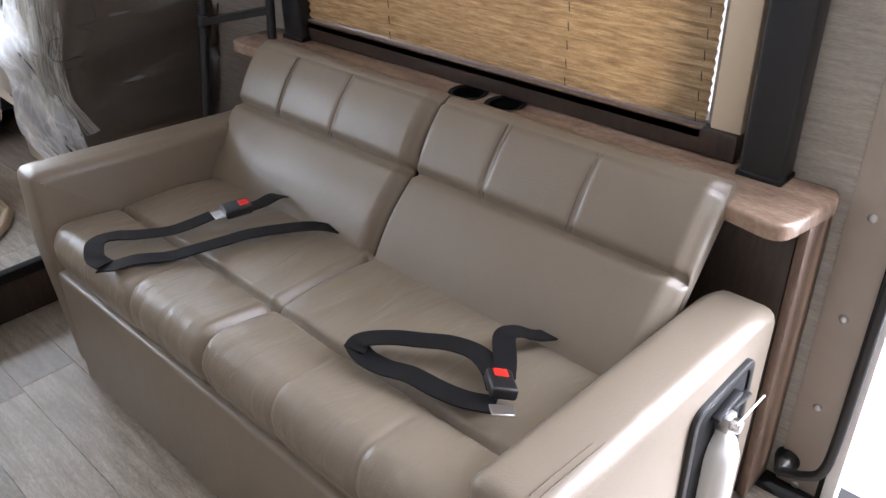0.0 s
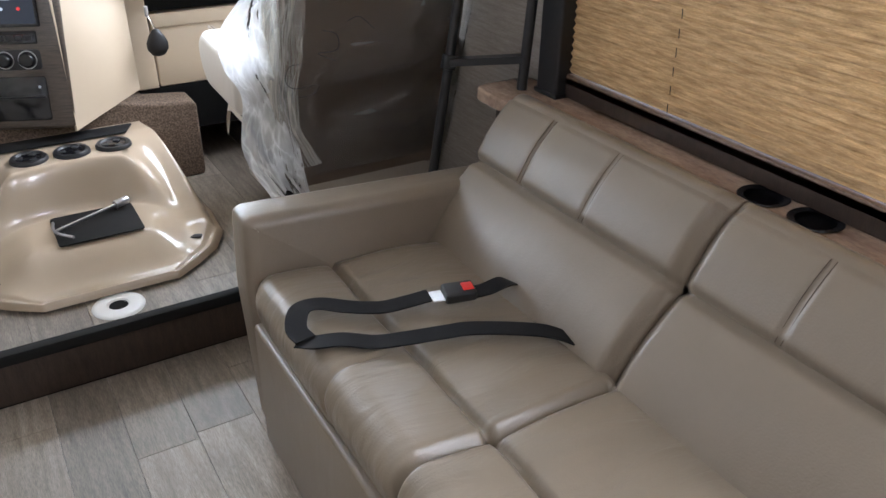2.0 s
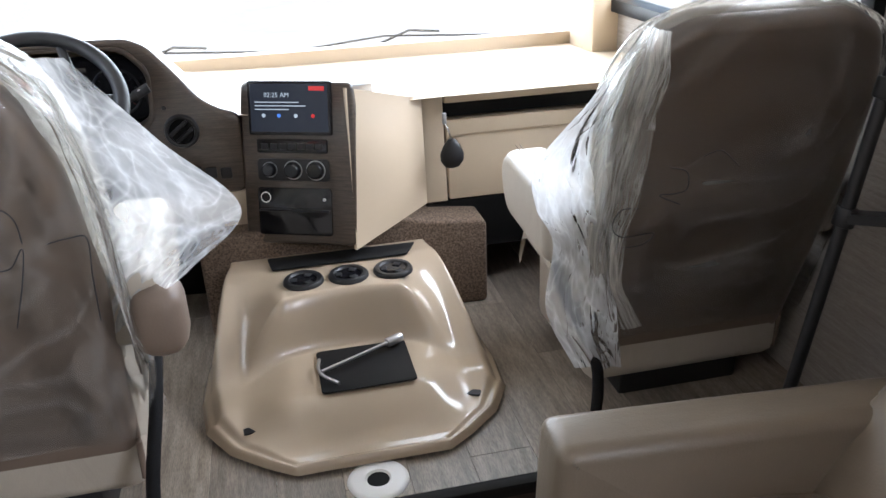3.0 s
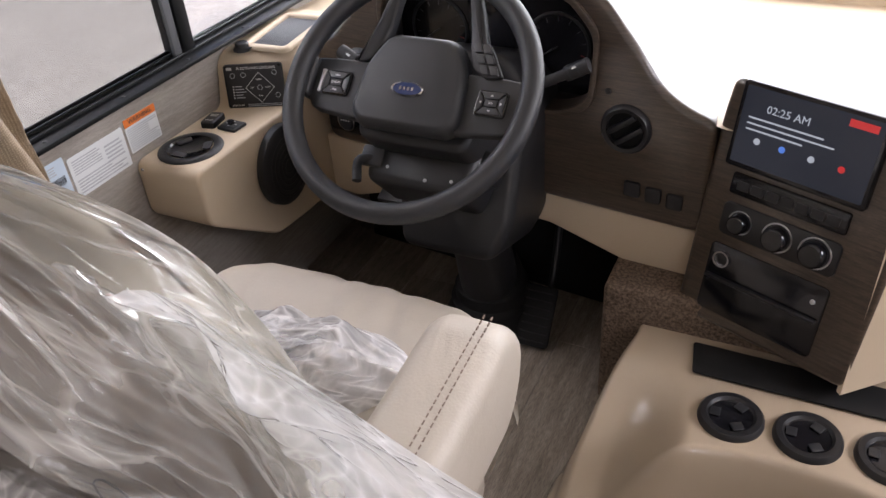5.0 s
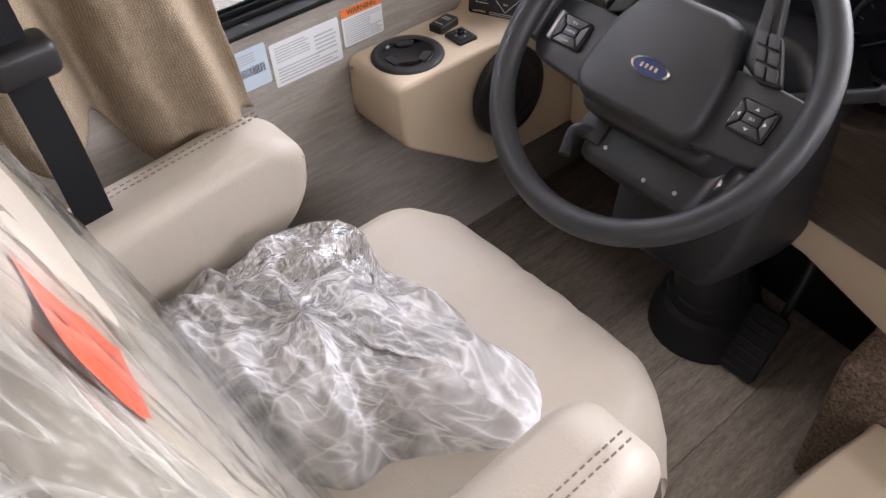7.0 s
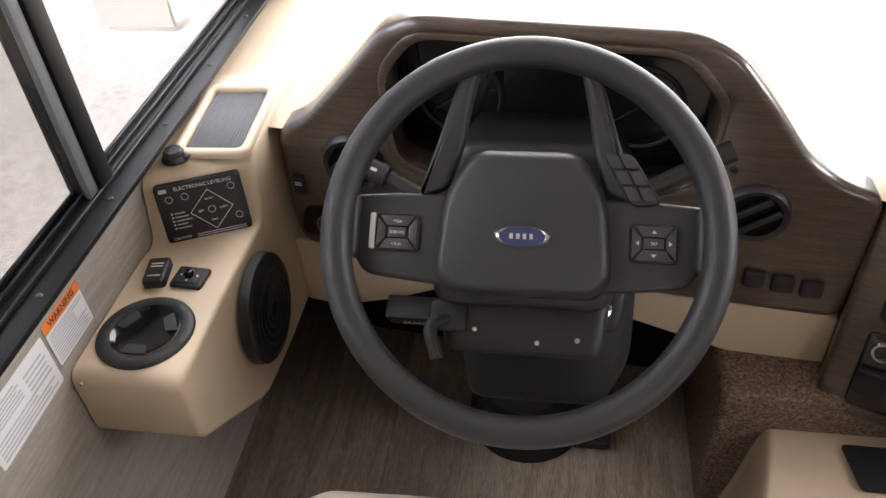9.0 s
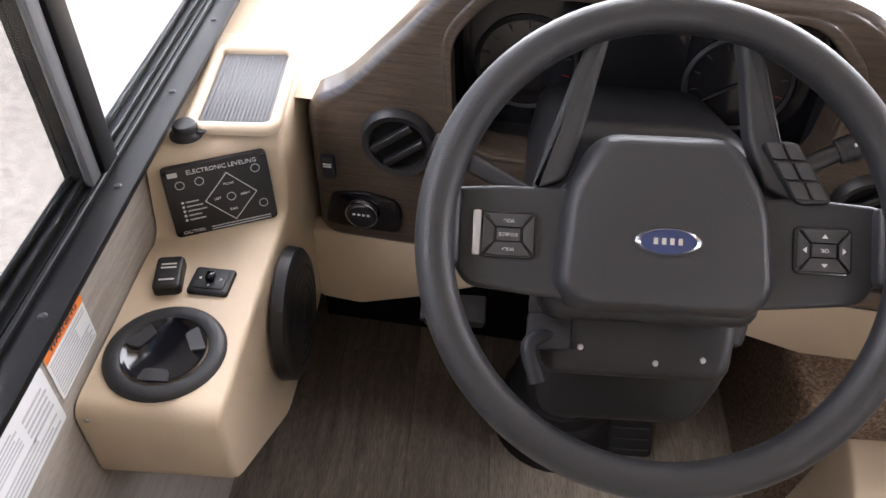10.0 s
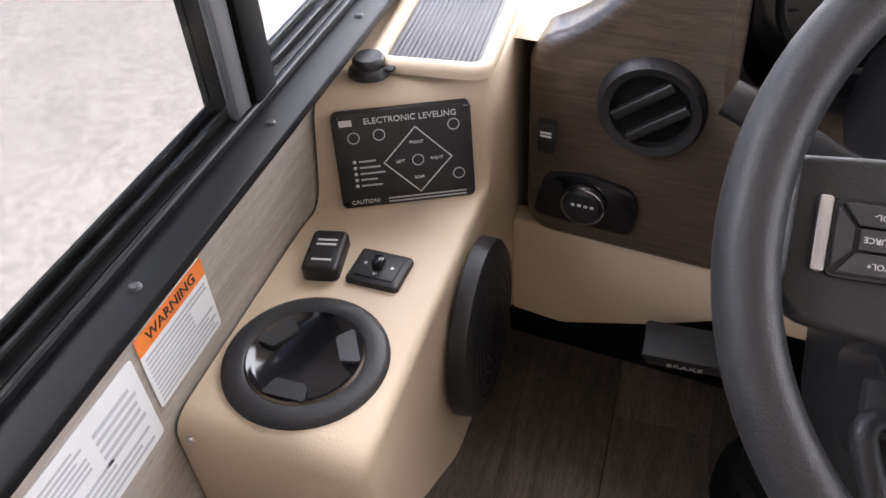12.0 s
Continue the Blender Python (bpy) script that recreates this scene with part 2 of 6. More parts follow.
def film_material(name, veil, tint, size, line=0.4, relief=0.006, slant=0.25, fine_amt=1.0, detail=2.5):
    """Clear wrapping film: see-through, glossy, crease highlights put into the colour as milky lines. Size: creases
    along u and v of the sheet.
    """
    m = bpy.data.materials.new(name)
    m.use_nodes = True
    n, l = m.node_tree.nodes, m.node_tree.links
    n.remove(n["Principled BSDF"])
    tr, df, gl, tl = n.new("ShaderNodeBsdfTransparent"), n.new("ShaderNodeBsdfDiffuse"), n.new("ShaderNodeBsdfGlossy"), n.new("ShaderNodeBsdfTranslucent")
    tr.inputs["Color"].default_value = (0.96, 0.96, 0.945, 1)
    df.inputs["Color"].default_value = tl.inputs["Color"].default_value = (*tint, 1)
    gl.inputs["Roughness"].default_value = 0.14
    co = n.new("ShaderNodeTexCoord")

    def mathn(op, a, b=0.0):
        q = n.new("ShaderNodeMath")
        q.operation = op
        for k, v in enumerate((a, b)):
            if isinstance(v, (int, float)):
                q.inputs[k].default_value = v
            else:
                l.new(v, q.inputs[k])
        return q.outputs[0]

    def creases(fu, fv, turn, sharp, shift):
        mp = n.new("ShaderNodeMapping")
        mp.vector_type = "TEXTURE"
        mp.inputs["Location"].default_value = (shift, shift * 0.7, 0)
        mp.inputs["Rotation"].default_value = (0, 0, turn)
        mp.inputs["Scale"].default_value = (1 / fu, 1 / fv, 1)
        l.new(co.outputs["UV"], mp.inputs["Vector"])
        tex = n.new("ShaderNodeTexNoise")
        tex.inputs["Scale"].default_value, tex.inputs["Detail"].default_value, tex.inputs["Distortion"].default_value = 1.0, detail, 0.35
        l.new(mp.outputs[0], tex.inputs["Vector"])
        d = mathn("ABSOLUTE", mathn("SUBTRACT", tex.outputs["Fac"], 0.5))
        r = mathn("MAXIMUM", mathn("SUBTRACT", 1.0, mathn("MULTIPLY", d, sharp)), 0.0)
        return tex.outputs["Fac"], r

    fu, fv = size
    f1, r1 = creases(fu, fv, slant, 16, 0.3)
    f2, r2 = creases(fu * 1.7, fv * 2.1, -slant * 0.8, 11, 1.7)
    f3, r3 = creases(fu * 0.6, fv * 0.5, slant * 0.4, 40, 3.1)
    f4, r4 = creases(fu * 3.0, fv * 3.2, slant * 1.6, 12, 5.3)
    fine = mathn("MULTIPLY", mathn("MULTIPLY", r2, r2), f1)
    lines = mathn("ADD", mathn("MULTIPLY", mathn("MULTIPLY", r1, r1), 0.6), mathn("ADD", mathn("MULTIPLY", fine, 1.2 * fine_amt), mathn("MULTIPLY", r3, 0.5)))
    lines = mathn("ADD", lines, mathn("MULTIPLY", mathn("MULTIPLY", r4, f2), 0.35 * fine_amt))
    soft_ = n.new("ShaderNodeMapRange")
    soft_.inputs["From Min"].default_value, soft_.inputs["From Max"].default_value = 0.38, 0.66
    soft_.inputs["To Min"].default_value, soft_.inputs["To Max"].default_value = veil * 0.45, min(0.95, veil * 1.5)
    l.new(f3, soft_.inputs["Value"])
    # bright streaks of the creases are laid in as white cover
    fac = mathn("MINIMUM", mathn("ADD", soft_.outputs[0], mathn("MULTIPLY", lines, line)), 0.95)
    height = mathn("ADD", f1, mathn("ADD", mathn("MULTIPLY", f2, 0.5 * fine_amt), mathn("ADD", mathn("MULTIPLY", lines, 0.16), mathn("MULTIPLY", f4, 0.22 * fine_amt))))
    bp = n.new("ShaderNodeBump")
    bp.inputs["Strength"].default_value, bp.inputs["Distance"].default_value = 1.0, relief
    l.new(height, bp.inputs["Height"])
    for sh in (df, gl, tl):
        l.new(bp.outputs[0], sh.inputs["Normal"])
    milk, a, b2 = n.new("ShaderNodeMixShader"), n.new("ShaderNodeMixShader"), n.new("ShaderNodeMixShader")
    milk.inputs[0].default_value = 0.3
    l.new(df.outputs[0], milk.inputs[1])
    l.new(tl.outputs[0], milk.inputs[2])
    l.new(fac, a.inputs[0])
    l.new(tr.outputs[0], a.inputs[1])
    l.new(milk.outputs[0], a.inputs[2])
    fr = n.new("ShaderNodeFresnel")
    fr.inputs["IOR"].default_value = 1.36
    l.new(bp.outputs[0], fr.inputs["Normal"])
    l.new(fr.outputs[0], b2.inputs[0])
    l.new(a.outputs[0], b2.inputs[1])
    l.new(gl.outputs[0], b2.inputs[2])
    l.new(b2.outputs[0], n["Material Output"].inputs["Surface"])
    return m


M_FILM = film_material("clear_film", 0.32, (0.95, 0.93, 0.86), (2.6, 5.0), 0.34, 0.013, 0.35, 0.7, 2.0)
M_FILM_SIDE = film_material("loose_film", 0.13, (0.93, 0.91, 0.85), (2.6, 4.4), 0.36, 0.014, 0.35, 0.7, 2.0)
M_FILM_MILKY = film_material("milky_film", 0.50, (0.90, 0.93, 0.95), (5, 2.6), 0.40, 0.010, 0.4, 0.7, 1.8)
M_FILM_TAIL = film_material("backlit_film", 0.36, (0.92, 0.94, 0.95), (5, 2.6), 0.36, 0.010, 0.4, 0.7, 1.8)
M_FILM_HEAVY = film_material("crumpled_film", 0.34, (0.98, 0.98, 0.98), (12, 2.8), 0.66, 0.009, 0.25, 0.9, 2.2)
M_FILM_THIN = film_material("taut_film", 0.06, (0.84, 0.84, 0.82), (8, 2.6), 0.20, 0.014, 0.3, 0.6, 1.6)


def glass_material(name, tint, clear):
    m = bpy.data.materials.new(name)
    m.use_nodes = True
    n, l = m.node_tree.nodes, m.node_tree.links
    n.remove(n["Principled BSDF"])
    tr, gl, mx = n.new("ShaderNodeBsdfTransparent"), n.new("ShaderNodeBsdfGlossy"), n.new("ShaderNodeMixShader")
    tr.inputs["Color"].default_value = (*tint, 1)
    gl.inputs["Roughness"].default_value = 0.02
    mx.inputs[0].default_value = 1 - clear
    l.new(tr.outputs[0], mx.inputs[1])
    l.new(gl.outputs[0], mx.inputs[2])
    l.new(mx.outputs[0], n["Material Output"].inputs["Surface"])
    return m


M_GLASS = glass_material("window_glass", (0.95, 0.97, 0.96), 0.95)
M_SCREENMESH = glass_material("insect_mesh", (0.80, 0.80, 0.78), 0.985)


def emit_material(name, color, strength):
    m = mat(name, (0.01, 0.01, 0.012), 0.15)
    b = m.node_tree.nodes["Principled BSDF"]
    b.inputs["Emission Color"].default_value, b.inputs["Emission Strength"].default_value = (*color, 1), strength
    return m


M_DISPLAY = emit_material("lit_display", (0.02, 0.025, 0.035), 0.4)
M_DISPLAY.node_tree.nodes["Principled BSDF"].inputs["Specular IOR Level"].default_value = 0.25
M_DISPLAY_TEXT = emit_material("lit_display_text", (0.55, 0.65, 0.72), 0.32)
M_DISPLAY_RED = emit_material("lit_display_red", (0.6, 0.03, 0.03), 0.4)
M_DISPLAY_BLUE = emit_material("lit_display_blue", (0.08, 0.25, 0.8), 0.4)

# ---- mesh helpers ----


def finish(bm, sharp=0.75):
    bmesh.ops.recalc_face_normals(bm, faces=bm.faces)
    for f in bm.faces:
        f.smooth = True
    for e in bm.edges:
        if len(e.link_faces) == 2 and e.calc_face_angle(0) > sharp:
            e.smooth = False
    return bm


def mesh_of(name, bm, material, sharp=0.75):
    finish(bm, sharp)
    me = bpy.data.meshes.new(name)
    bm.to_mesh(me)
    bm.free()
    me.materials.append(material)
    return me


def part(name, bm, material, parent=None, label="", sharp=0.75):
    ob = new(name, mesh_of(name, bm, material, sharp))
    if parent:
        ob.parent = parent
    return tagged(ob, label)


def thing(name, label, category, group="", base=(0, 0, 0)):
    ob = new(name)
    ob.location = base
    ob.empty_display_size = 0.05
    bpy.context.view_layer.update()
    return tagged(ob, label, category, group)


def structure(name, bm, material, label="", category="", sharp=0.75):
    ob = part(name, bm, material, None, label, sharp)
    return tagged(ob, "", category, "", "structure")


def box(x0, x1, y0, y1, z0, z1, bevel=0.0, seg=2, m=None):
    bm = bmesh.new()
    bmesh.ops.create_cube(bm, size=1, matrix=Matrix.Translation(((x0 + x1) / 2, (y0 + y1) / 2, (z0 + z1) / 2)) @ Matrix.Diagonal((x1 - x0, y1 - y0, z1 - z0, 1)))
    if bevel:
        bmesh.ops.bevel(bm, geom=list(bm.edges), offset=bevel, segments=seg, profile=0.5, affect="EDGES")
    if m:
        bm.transform(m)
    return bm


def join(*bms):
    out = bms[0]
    for b in bms[1:]:
        me = bpy.data.meshes.new("tmp")
        b.to_mesh(me)
        b.free()
        out.from_mesh(me)
        bpy.data.meshes.remove(me)
    return out


def cyl(p0, p1, r, r2=None, n=24, bevel=0.0):
    p0, p1 = Vector(p0), Vector(p1)
    d = p1 - p0
    bm = bmesh.new()
    q = d.to_track_quat("Z", "Y").to_matrix().to_4x4()
    bmesh.ops.create_cone(bm, cap_ends=True, segments=n, radius1=r, radius2=r if r2 is None else r2, depth=d.length, matrix=Matrix.Translation((p0 + p1) / 2) @ q)
    if bevel:
        es = [e for e in bm.edges if e.calc_face_angle(0) > 1.0]
        bmesh.ops.bevel(bm, geom=es, offset=bevel, segments=2, profile=0.5, affect="EDGES")
    return bm


def lathe(profile, m=None, n=32):
    """Turns (radius, height) pairs round z."""
    bm = bmesh.new()
    rings = [[bm.verts.new((r * math.cos(6.28318531 * k / n), r * math.sin(6.28318531 * k / n), h)) for k in range(n)] for r, h in profile]
    for a, b in zip(rings, rings[1:]):
        for k in range(n):
            bm.faces.new((a[k], a[(k + 1) % n], b[(k + 1) % n], b[k]))
    bmesh.ops.remove_doubles(bm, verts=bm.verts, dist=1e-5)
    if m:
        bm.transform(m)
    return bm


def smooth_path(pts, steps=8):
    """Catmull-Rom through the points."""
    ps = [Vector(p) for p in pts]
    ps = [ps[0] * 2 - ps[1]] + ps + [ps[-1] * 2 - ps[-2]]
    out = []
    for a, b, c, d in zip(ps, ps[1:], ps[2:], ps[3:]):
        for k in range(steps):
            t = k / steps
            out.append(0.5 * (2 * b + (c - a) * t + (2 * a - 5 * b + 4 * c - d) * t * t + (3 * b - a - 3 * c + d) * t**3))
    return out + [ps[-2]]


def sweep(path, section, up=(0, 0, 1), closed=False):
    """Carries a closed 2D section along a path."""
    bm = bmesh.new()
    rings, n = [], len(path)
    for k, p in enumerate(path):
        a, b = (path[(k - 1) % n], path[(k + 1) % n]) if closed else (path[max(k - 1, 0)], path[min(k + 1, n - 1)])
        t = (Vector(b) - Vector(a)).normalized()
        u = up[k] if isinstance(up, list) else up
        side = t.cross(Vector(u)).normalized()
        v = side.cross(t)
        rings.append([bm.verts.new(Vector(p) + side * x + v * y) for x, y in section])
    m = len(section)
    pairs = list(zip(rings, rings[1:])) + ([(rings[-1], rings[0])] if closed else [])
    for a, b in pairs:
        for k in range(m):
            bm.faces.new((a[k], a[(k + 1) % m], b[(k + 1) % m], b[k]))
    if not closed:
        bm.faces.new(rings[0])
        bm.faces.new(rings[-1][::-1])
    return bm


def circle(r, n=10, squash=1.0):
    return [(r * math.cos(6.28318531 * k / n), r * squash * math.sin(6.28318531 * k / n)) for k in range(n)]


def tube(pts, r, steps=8, n=10, up=(0, 0.02, 1)):
    return sweep(smooth_path(pts, steps) if steps > 1 else [Vector(p) for p in pts], circle(r, n), up)


def ribbon(pts, w, t=0.0016, steps=8, up=(0, 0, 1)):
    return sweep(smooth_path(pts, steps), [(-w / 2, -t), (w / 2, -t), (w / 2, t), (-w / 2, t)], up)


def surface(fn, nu, nv, thick=0.0):
    """A sheet of fn(u, v), u and v from 0 to 1; with a thickness it gets a second side and an edge."""
    bm = bmesh.new()
    g = [[bm.verts.new(fn(i / nu, j / nv)) for j in range(nv + 1)] for i in range(nu + 1)]
    uv = bm.loops.layers.uv.new("sheet")
    for i in range(nu):
        for j in range(nv):
            f = bm.faces.new((g[i][j], g[i + 1][j], g[i + 1][j + 1], g[i][j + 1]))
            for lp, (a, b) in zip(f.loops, ((i, j), (i + 1, j), (i + 1, j + 1), (i, j + 1))):
                lp[uv].uv = (a / nu, b / nv)
    if thick:
        bm.normal_update()
        bmesh.ops.solidify(bm, geom=list(bm.faces), thickness=thick)
    return bm


def plate(outer, holes=(), depth=0.01, m=None, bevel=0.0, seg=2):
    """A flat plate in x and y with holes, of the given depth downwards from z = 0."""
    bm = bmesh.new()
    loops = []
    for pts in (outer, *holes):
        vs = [bm.verts.new((x, y, 0)) for x, y in pts]
        loops += [bm.edges.new((a, b)) for a, b in zip(vs, vs[1:] + vs[:1])]
    if holes:
        bmesh.ops.triangle_fill(bm, use_beauty=True, use_dissolve=False, edges=loops)
    else:
        bm.faces.new(list(bm.verts))
    for f in bm.faces:
        if f.normal.z < 0:
            f.normal_flip()
    rim = [e for e in bm.edges if e.is_boundary]
    geo = bmesh.ops.extrude_face_region(bm, geom=list(bm.faces))
    bmesh.ops.translate(bm, vec=(0, 0, -depth), verts=[v for v in geo["geom"] if isinstance(v, bmesh.types.BMVert)])
    bm.normal_update()
    if bevel:
        es = [e for e in bm.edges if len(e.link_faces) == 2 and all(abs(v.co.z) < 1e-6 for v in e.verts) and abs(e.link_faces[0].normal.z - e.link_faces[1].normal.z) > 0.5]
        bmesh.ops.bevel(bm, geom=es, offset=bevel, segments=seg, profile=0.5, affect="EDGES")
    if m:
        bm.transform(m)
    return bm


def rounded(x0, x1, y0, y1, r, n=5):
    out = []
    for cx, cy, a in ((x1 - r, y1 - r, 0), (x0 + r, y1 - r, 90), (x0 + r, y0 + r, 180), (x1 - r, y0 + r, 270)):
        out += [(cx + r * math.cos(radians(a + 90 * k / n)), cy + r * math.sin(radians(a + 90 * k / n))) for k in range(n + 1)]
    return out


def fillet(pts, r, n=4):
    """Rounds the corners of a polygon."""
    out, m = [], len(pts)
    for k in range(m):
        p, a, b = Vector(pts[k]), Vector(pts[k - 1]), Vector(pts[(k + 1) % m])
        da, db = (a - p), (b - p)
        q = min(r, da.length * 0.45, db.length * 0.45)
        s, e = p + da.normalized() * q, p + db.normalized() * q
        out += [tuple((1 - t) ** 2 * s + 2 * t * (1 - t) * p + t * t * e) for t in (i / n for i in range(n + 1))]
    return out


def frame_of(origin, right, up):
    """A pose whose x is right, y is up and z comes out of the face."""
    r = Vector(right).normalized()
    z = r.cross(Vector(up)).normalized()
    u = z.cross(r)
    return Matrix.Translation(origin) @ Matrix((r, u, z)).transposed().to_4x4()


def lettering(text, size, m, material, parent, name="lettering", depth=0.0004):
    c = bpy.data.curves.new("lettering", "FONT")
    c.body, c.size, c.extrude, c.align_x, c.align_y = text, size, depth, "CENTER", "CENTER"
    c.resolution_u = 2
    ob = bpy.data.objects.new("lettering", c)
    me = bpy.data.meshes.new_from_object(ob)
    bpy.data.objects.remove(ob)
    bpy.data.curves.remove(c)
    me.transform(m)
    me.materials.clear()
    me.materials.append(material)
    o = new(name, me)
    o.parent = parent
    return o


def bump(x, c, w):
    return math.exp(-(((x - c) / w) ** 2))


def step(a, b, x):
    t = min(1, max(0, (x - a) / (b - a)))
    return t * t * (3 - 2 * t)

# ---- the shell ----
CAB = 0.16  # cab floor above the living floor
LW, RW = -1.08, 1.37  # inner faces of the side walls
ROOF = 2.06

structure("ground", box(-60, 60, -60, 60, -1.05, -0.95), M_PAVE, "broad pale concrete forecourt", "ground")
structure("road_line", box(-4.0, 1.6, -0.06, 0.06, 0.0, 0.004, 0, 1, pose(-3.2, 4.28, -0.95, 0, 0, 15)), M_YELLOW, "worn yellow paint line on the concrete", "road marking")
structure("floor", box(LW - 0.06, RW + 0.06, -4.0, 2.62, -0.12, -0.006), M_RUBBER, "subfloor under the vinyl planks", "floor")
structure("cab_floor", box(LW - 0.06, RW + 0.06, 2.625, 4.3, -0.12, CAB - 0.006), M_RUBBER, "raised cab subfloor", "floor")
structure("step_riser", box(LW, 0.9, 2.612, 2.624, 0, CAB - 0.03, 0.002), M_CABWOOD, "dark wood riser of the cab step", "step")
structure("step_nosing", box(LW, 0.9, 2.598, 2.632, CAB - 0.032, CAB + 0.003, 0.006), M_RUBBER, "black rubber nosing on the cab step", "trim")
structure("ceiling", box(LW - 0.06, RW + 0.06, -4.0, 4.35, ROOF, ROOF + 0.08), M_CEIL, "off-white padded ceiling liner", "ceiling")
structure("wall_rear", box(LW - 0.06, RW + 0.06, -4.06, -4.0, -0.12, ROOF), M_WALL_V, "pale board wall across the rear", "wall")


def panel_x(x0, x1, y0, y1, z0, z1, holes=(), name="wall", material=M_WALL, label="", category="wall"):
    """A wall that faces along x, with openings (y0, y1, z0, z1)."""
    m = frame_of((x1, 0, 0), (0, 1, 0), (0, 0, 1))
    bm = plate([(y0, z0), (y1, z0), (y1, z1), (y0, z1)], [[(a, c), (a, d), (b, d), (b, c)] for a, b, c, d in holes], x1 - x0, m)
    return structure(name, bm, material, label, category, 0.3)


panel_x(LW - 0.038, LW, -4.0, 4.3, -0.12, ROOF, [(2.35, 4.16, 0.884, 1.72)], "wall_left", M_WALL, "pale grey streaked wall panel beside the driver")
panel_x(RW, RW + 0.06, -4.0, 4.3, -0.12, ROOF, [(-0.42, 0.50, -0.1, 1.95), (0.92, 2.20, 0.80, 1.62), (2.75, 4.16, 0.98, 1.75)], "wall_right", M_WALL_V, "pale board wall panel behind the sofa")
structure("wall_front", box(LW - 0.06, RW + 0.06, 4.3, 4.36, -0.12, 0.86), M_BEIGE, "cab front below the windshield", "wall")
structure("windshield_header", box(LW - 0.06, RW + 0.06, 4.22, 4.36, 1.86, ROOF, 0.01), M_BEIGE, "beige header above the windshield", "wall")
structure("pillar_right", box(1.27, RW + 0.06, 4.06, 4.30, 0.80, 1.90, 0.015), M_BEIGE, "beige windshield pillar", "pillar")
structure("pillar_left", box(LW - 0.06, LW + 0.05, 4.18, 4.34, 0.80, 1.90, 0.015), M_BEIGE, "beige windshield pillar beside the driver", "pillar")
ws = structure("windshield", box(LW, RW, 4.315, 4.321, 0.86, 1.87), M_GLASS, "large clear windshield", "window")
ws.visible_shadow = False

# door frame at the entry
ef = thing("entry_door_frame", "aluminium entry door frame with screw heads", "door frame", base=(RW, 0.53, 0))
ef["kind"] = "structure"
part("jamb", box(RW - 0.008 - RW, 0.006, -0.015, 0.085, -0.05, 1.98, 0.003), M_JAMB, ef, "taupe jamb strip")
for z in (0.0, 0.235, 0.47, 0.70, 0.93, 1.16):
    part("screw", lathe([(0, 0.004), (0.006, 0.004), (0.009, 0.002), (0.0095, 0)], frame_of((-0.008, 0.04, z), (0, -1, 0), (0, 0, 1)), 14), M_STEEL, ef)
part("weather_strip", box(-0.02, 0.03, -0.045, -0.017, -0.1, 1.98, 0.006), M_WHITE, ef, "white door edge strip")
part("seal", box(-0.012, 0.03, -0.016, -0.006, -0.1, 1.98), M_RUBBER, ef, "black rubber seal")

gr = thing("grab_rail", "black tubular grab rail beside the entry", "grab rail", base=(RW, 0.6, 0.06))
part("rail", tube([(-0.055, 0.0, 0.0), (-0.055, -0.05, 0.02), (-0.06, -0.085, 0.06), (-0.06, -0.095, 0.16), (-0.06, -0.098, 0.42), (-0.06, -0.1, 0.9)], 0.011, 8), M_BLACK, gr)
part("rosette", lathe([(0, 0.05), (0.012, 0.05), (0.02, 0.03), (0.028, 0.012), (0.03, 0)], frame_of((0, 0.0, 0), (0, -1, 0), (0, 0, 1)) @ Matrix.Diagonal((1, 1, 1.1, 1)), 20), M_BLACK, gr)

# ---- window with shade behind the sofa ----
wr = thing("window_1", "dark framed window behind the sofa", "window", base=(RW, 1.56, 0.75))
wr["kind"] = "structure"


def rect_frame(y0, y1, z0, z1, w, x0, x1, bevel=0.004):
    return [box(x0, x1, y0, y1, z0, z0 + w, bevel), box(x0, x1, y0, y1, z1 - w, z1, bevel), box(x0, x1, y0, y0 + w, z0 + w, z1 - w, bevel), box(x0, x1, y1 - w, y1, z0 + w, z1 - w, bevel)]


part("window_sill", box(-0.035, 0.0, -0.72, 0.70, -0.012, 0.045, 0.004), M_CABWOOD, wr, "dark wood sill strip")
for b in (box(-0.022, 0, -0.72, -0.655, 0.045, 0.95, 0.003), box(-0.022, 0, 0.655, 0.70, 0.045, 0.95, 0.003), box(-0.022, 0, -0.72, 0.70, 0.95, 1.0, 0.003)):
    part("window_frame", b, M_BEIGE, wr, "beige side trim")
wg = part("pane", box(0.03, 0.036, -0.66, 0.66, 0.03, 0.9), M_GLASS, wr)
wg.visible_shadow = False

shade = thing("pleated_shade", "tan woven pleated shade, lowered over the window", "window shade", base=(RW - 0.015, 1.56, 0.80))
PITCH = 0.021


def pleat(u, v):
    k = u * 38
    tri = abs((k % 1) - 0.5) * 2
    return (-0.012 + 0.008 * tri + 0.0015 * noise.noise((v * 9, k, 0)), -0.645 + 1.295 * v, u * 38 * PITCH)


part("pleats", surface(pleat, 76, 40, 0.0012), M_BLIND, shade, "woven straw-coloured pleats", 0.2)
part("bottom_rail", box(-0.02, 0.0, -0.645, 0.65, -0.03, -0.002, 0.004), M_TRIMWOOD, shade, "brown bottom rail")
for y in (0.28, -0.30, -0.625):
    for k in range(18):
        part("cord", cyl((-0.0145, y, k * 2 * PITCH + 0.004), (-0.0145, y + 0.002, k * 2 * PITCH + 0.024), 0.0011, n=6), M_INK, shade)

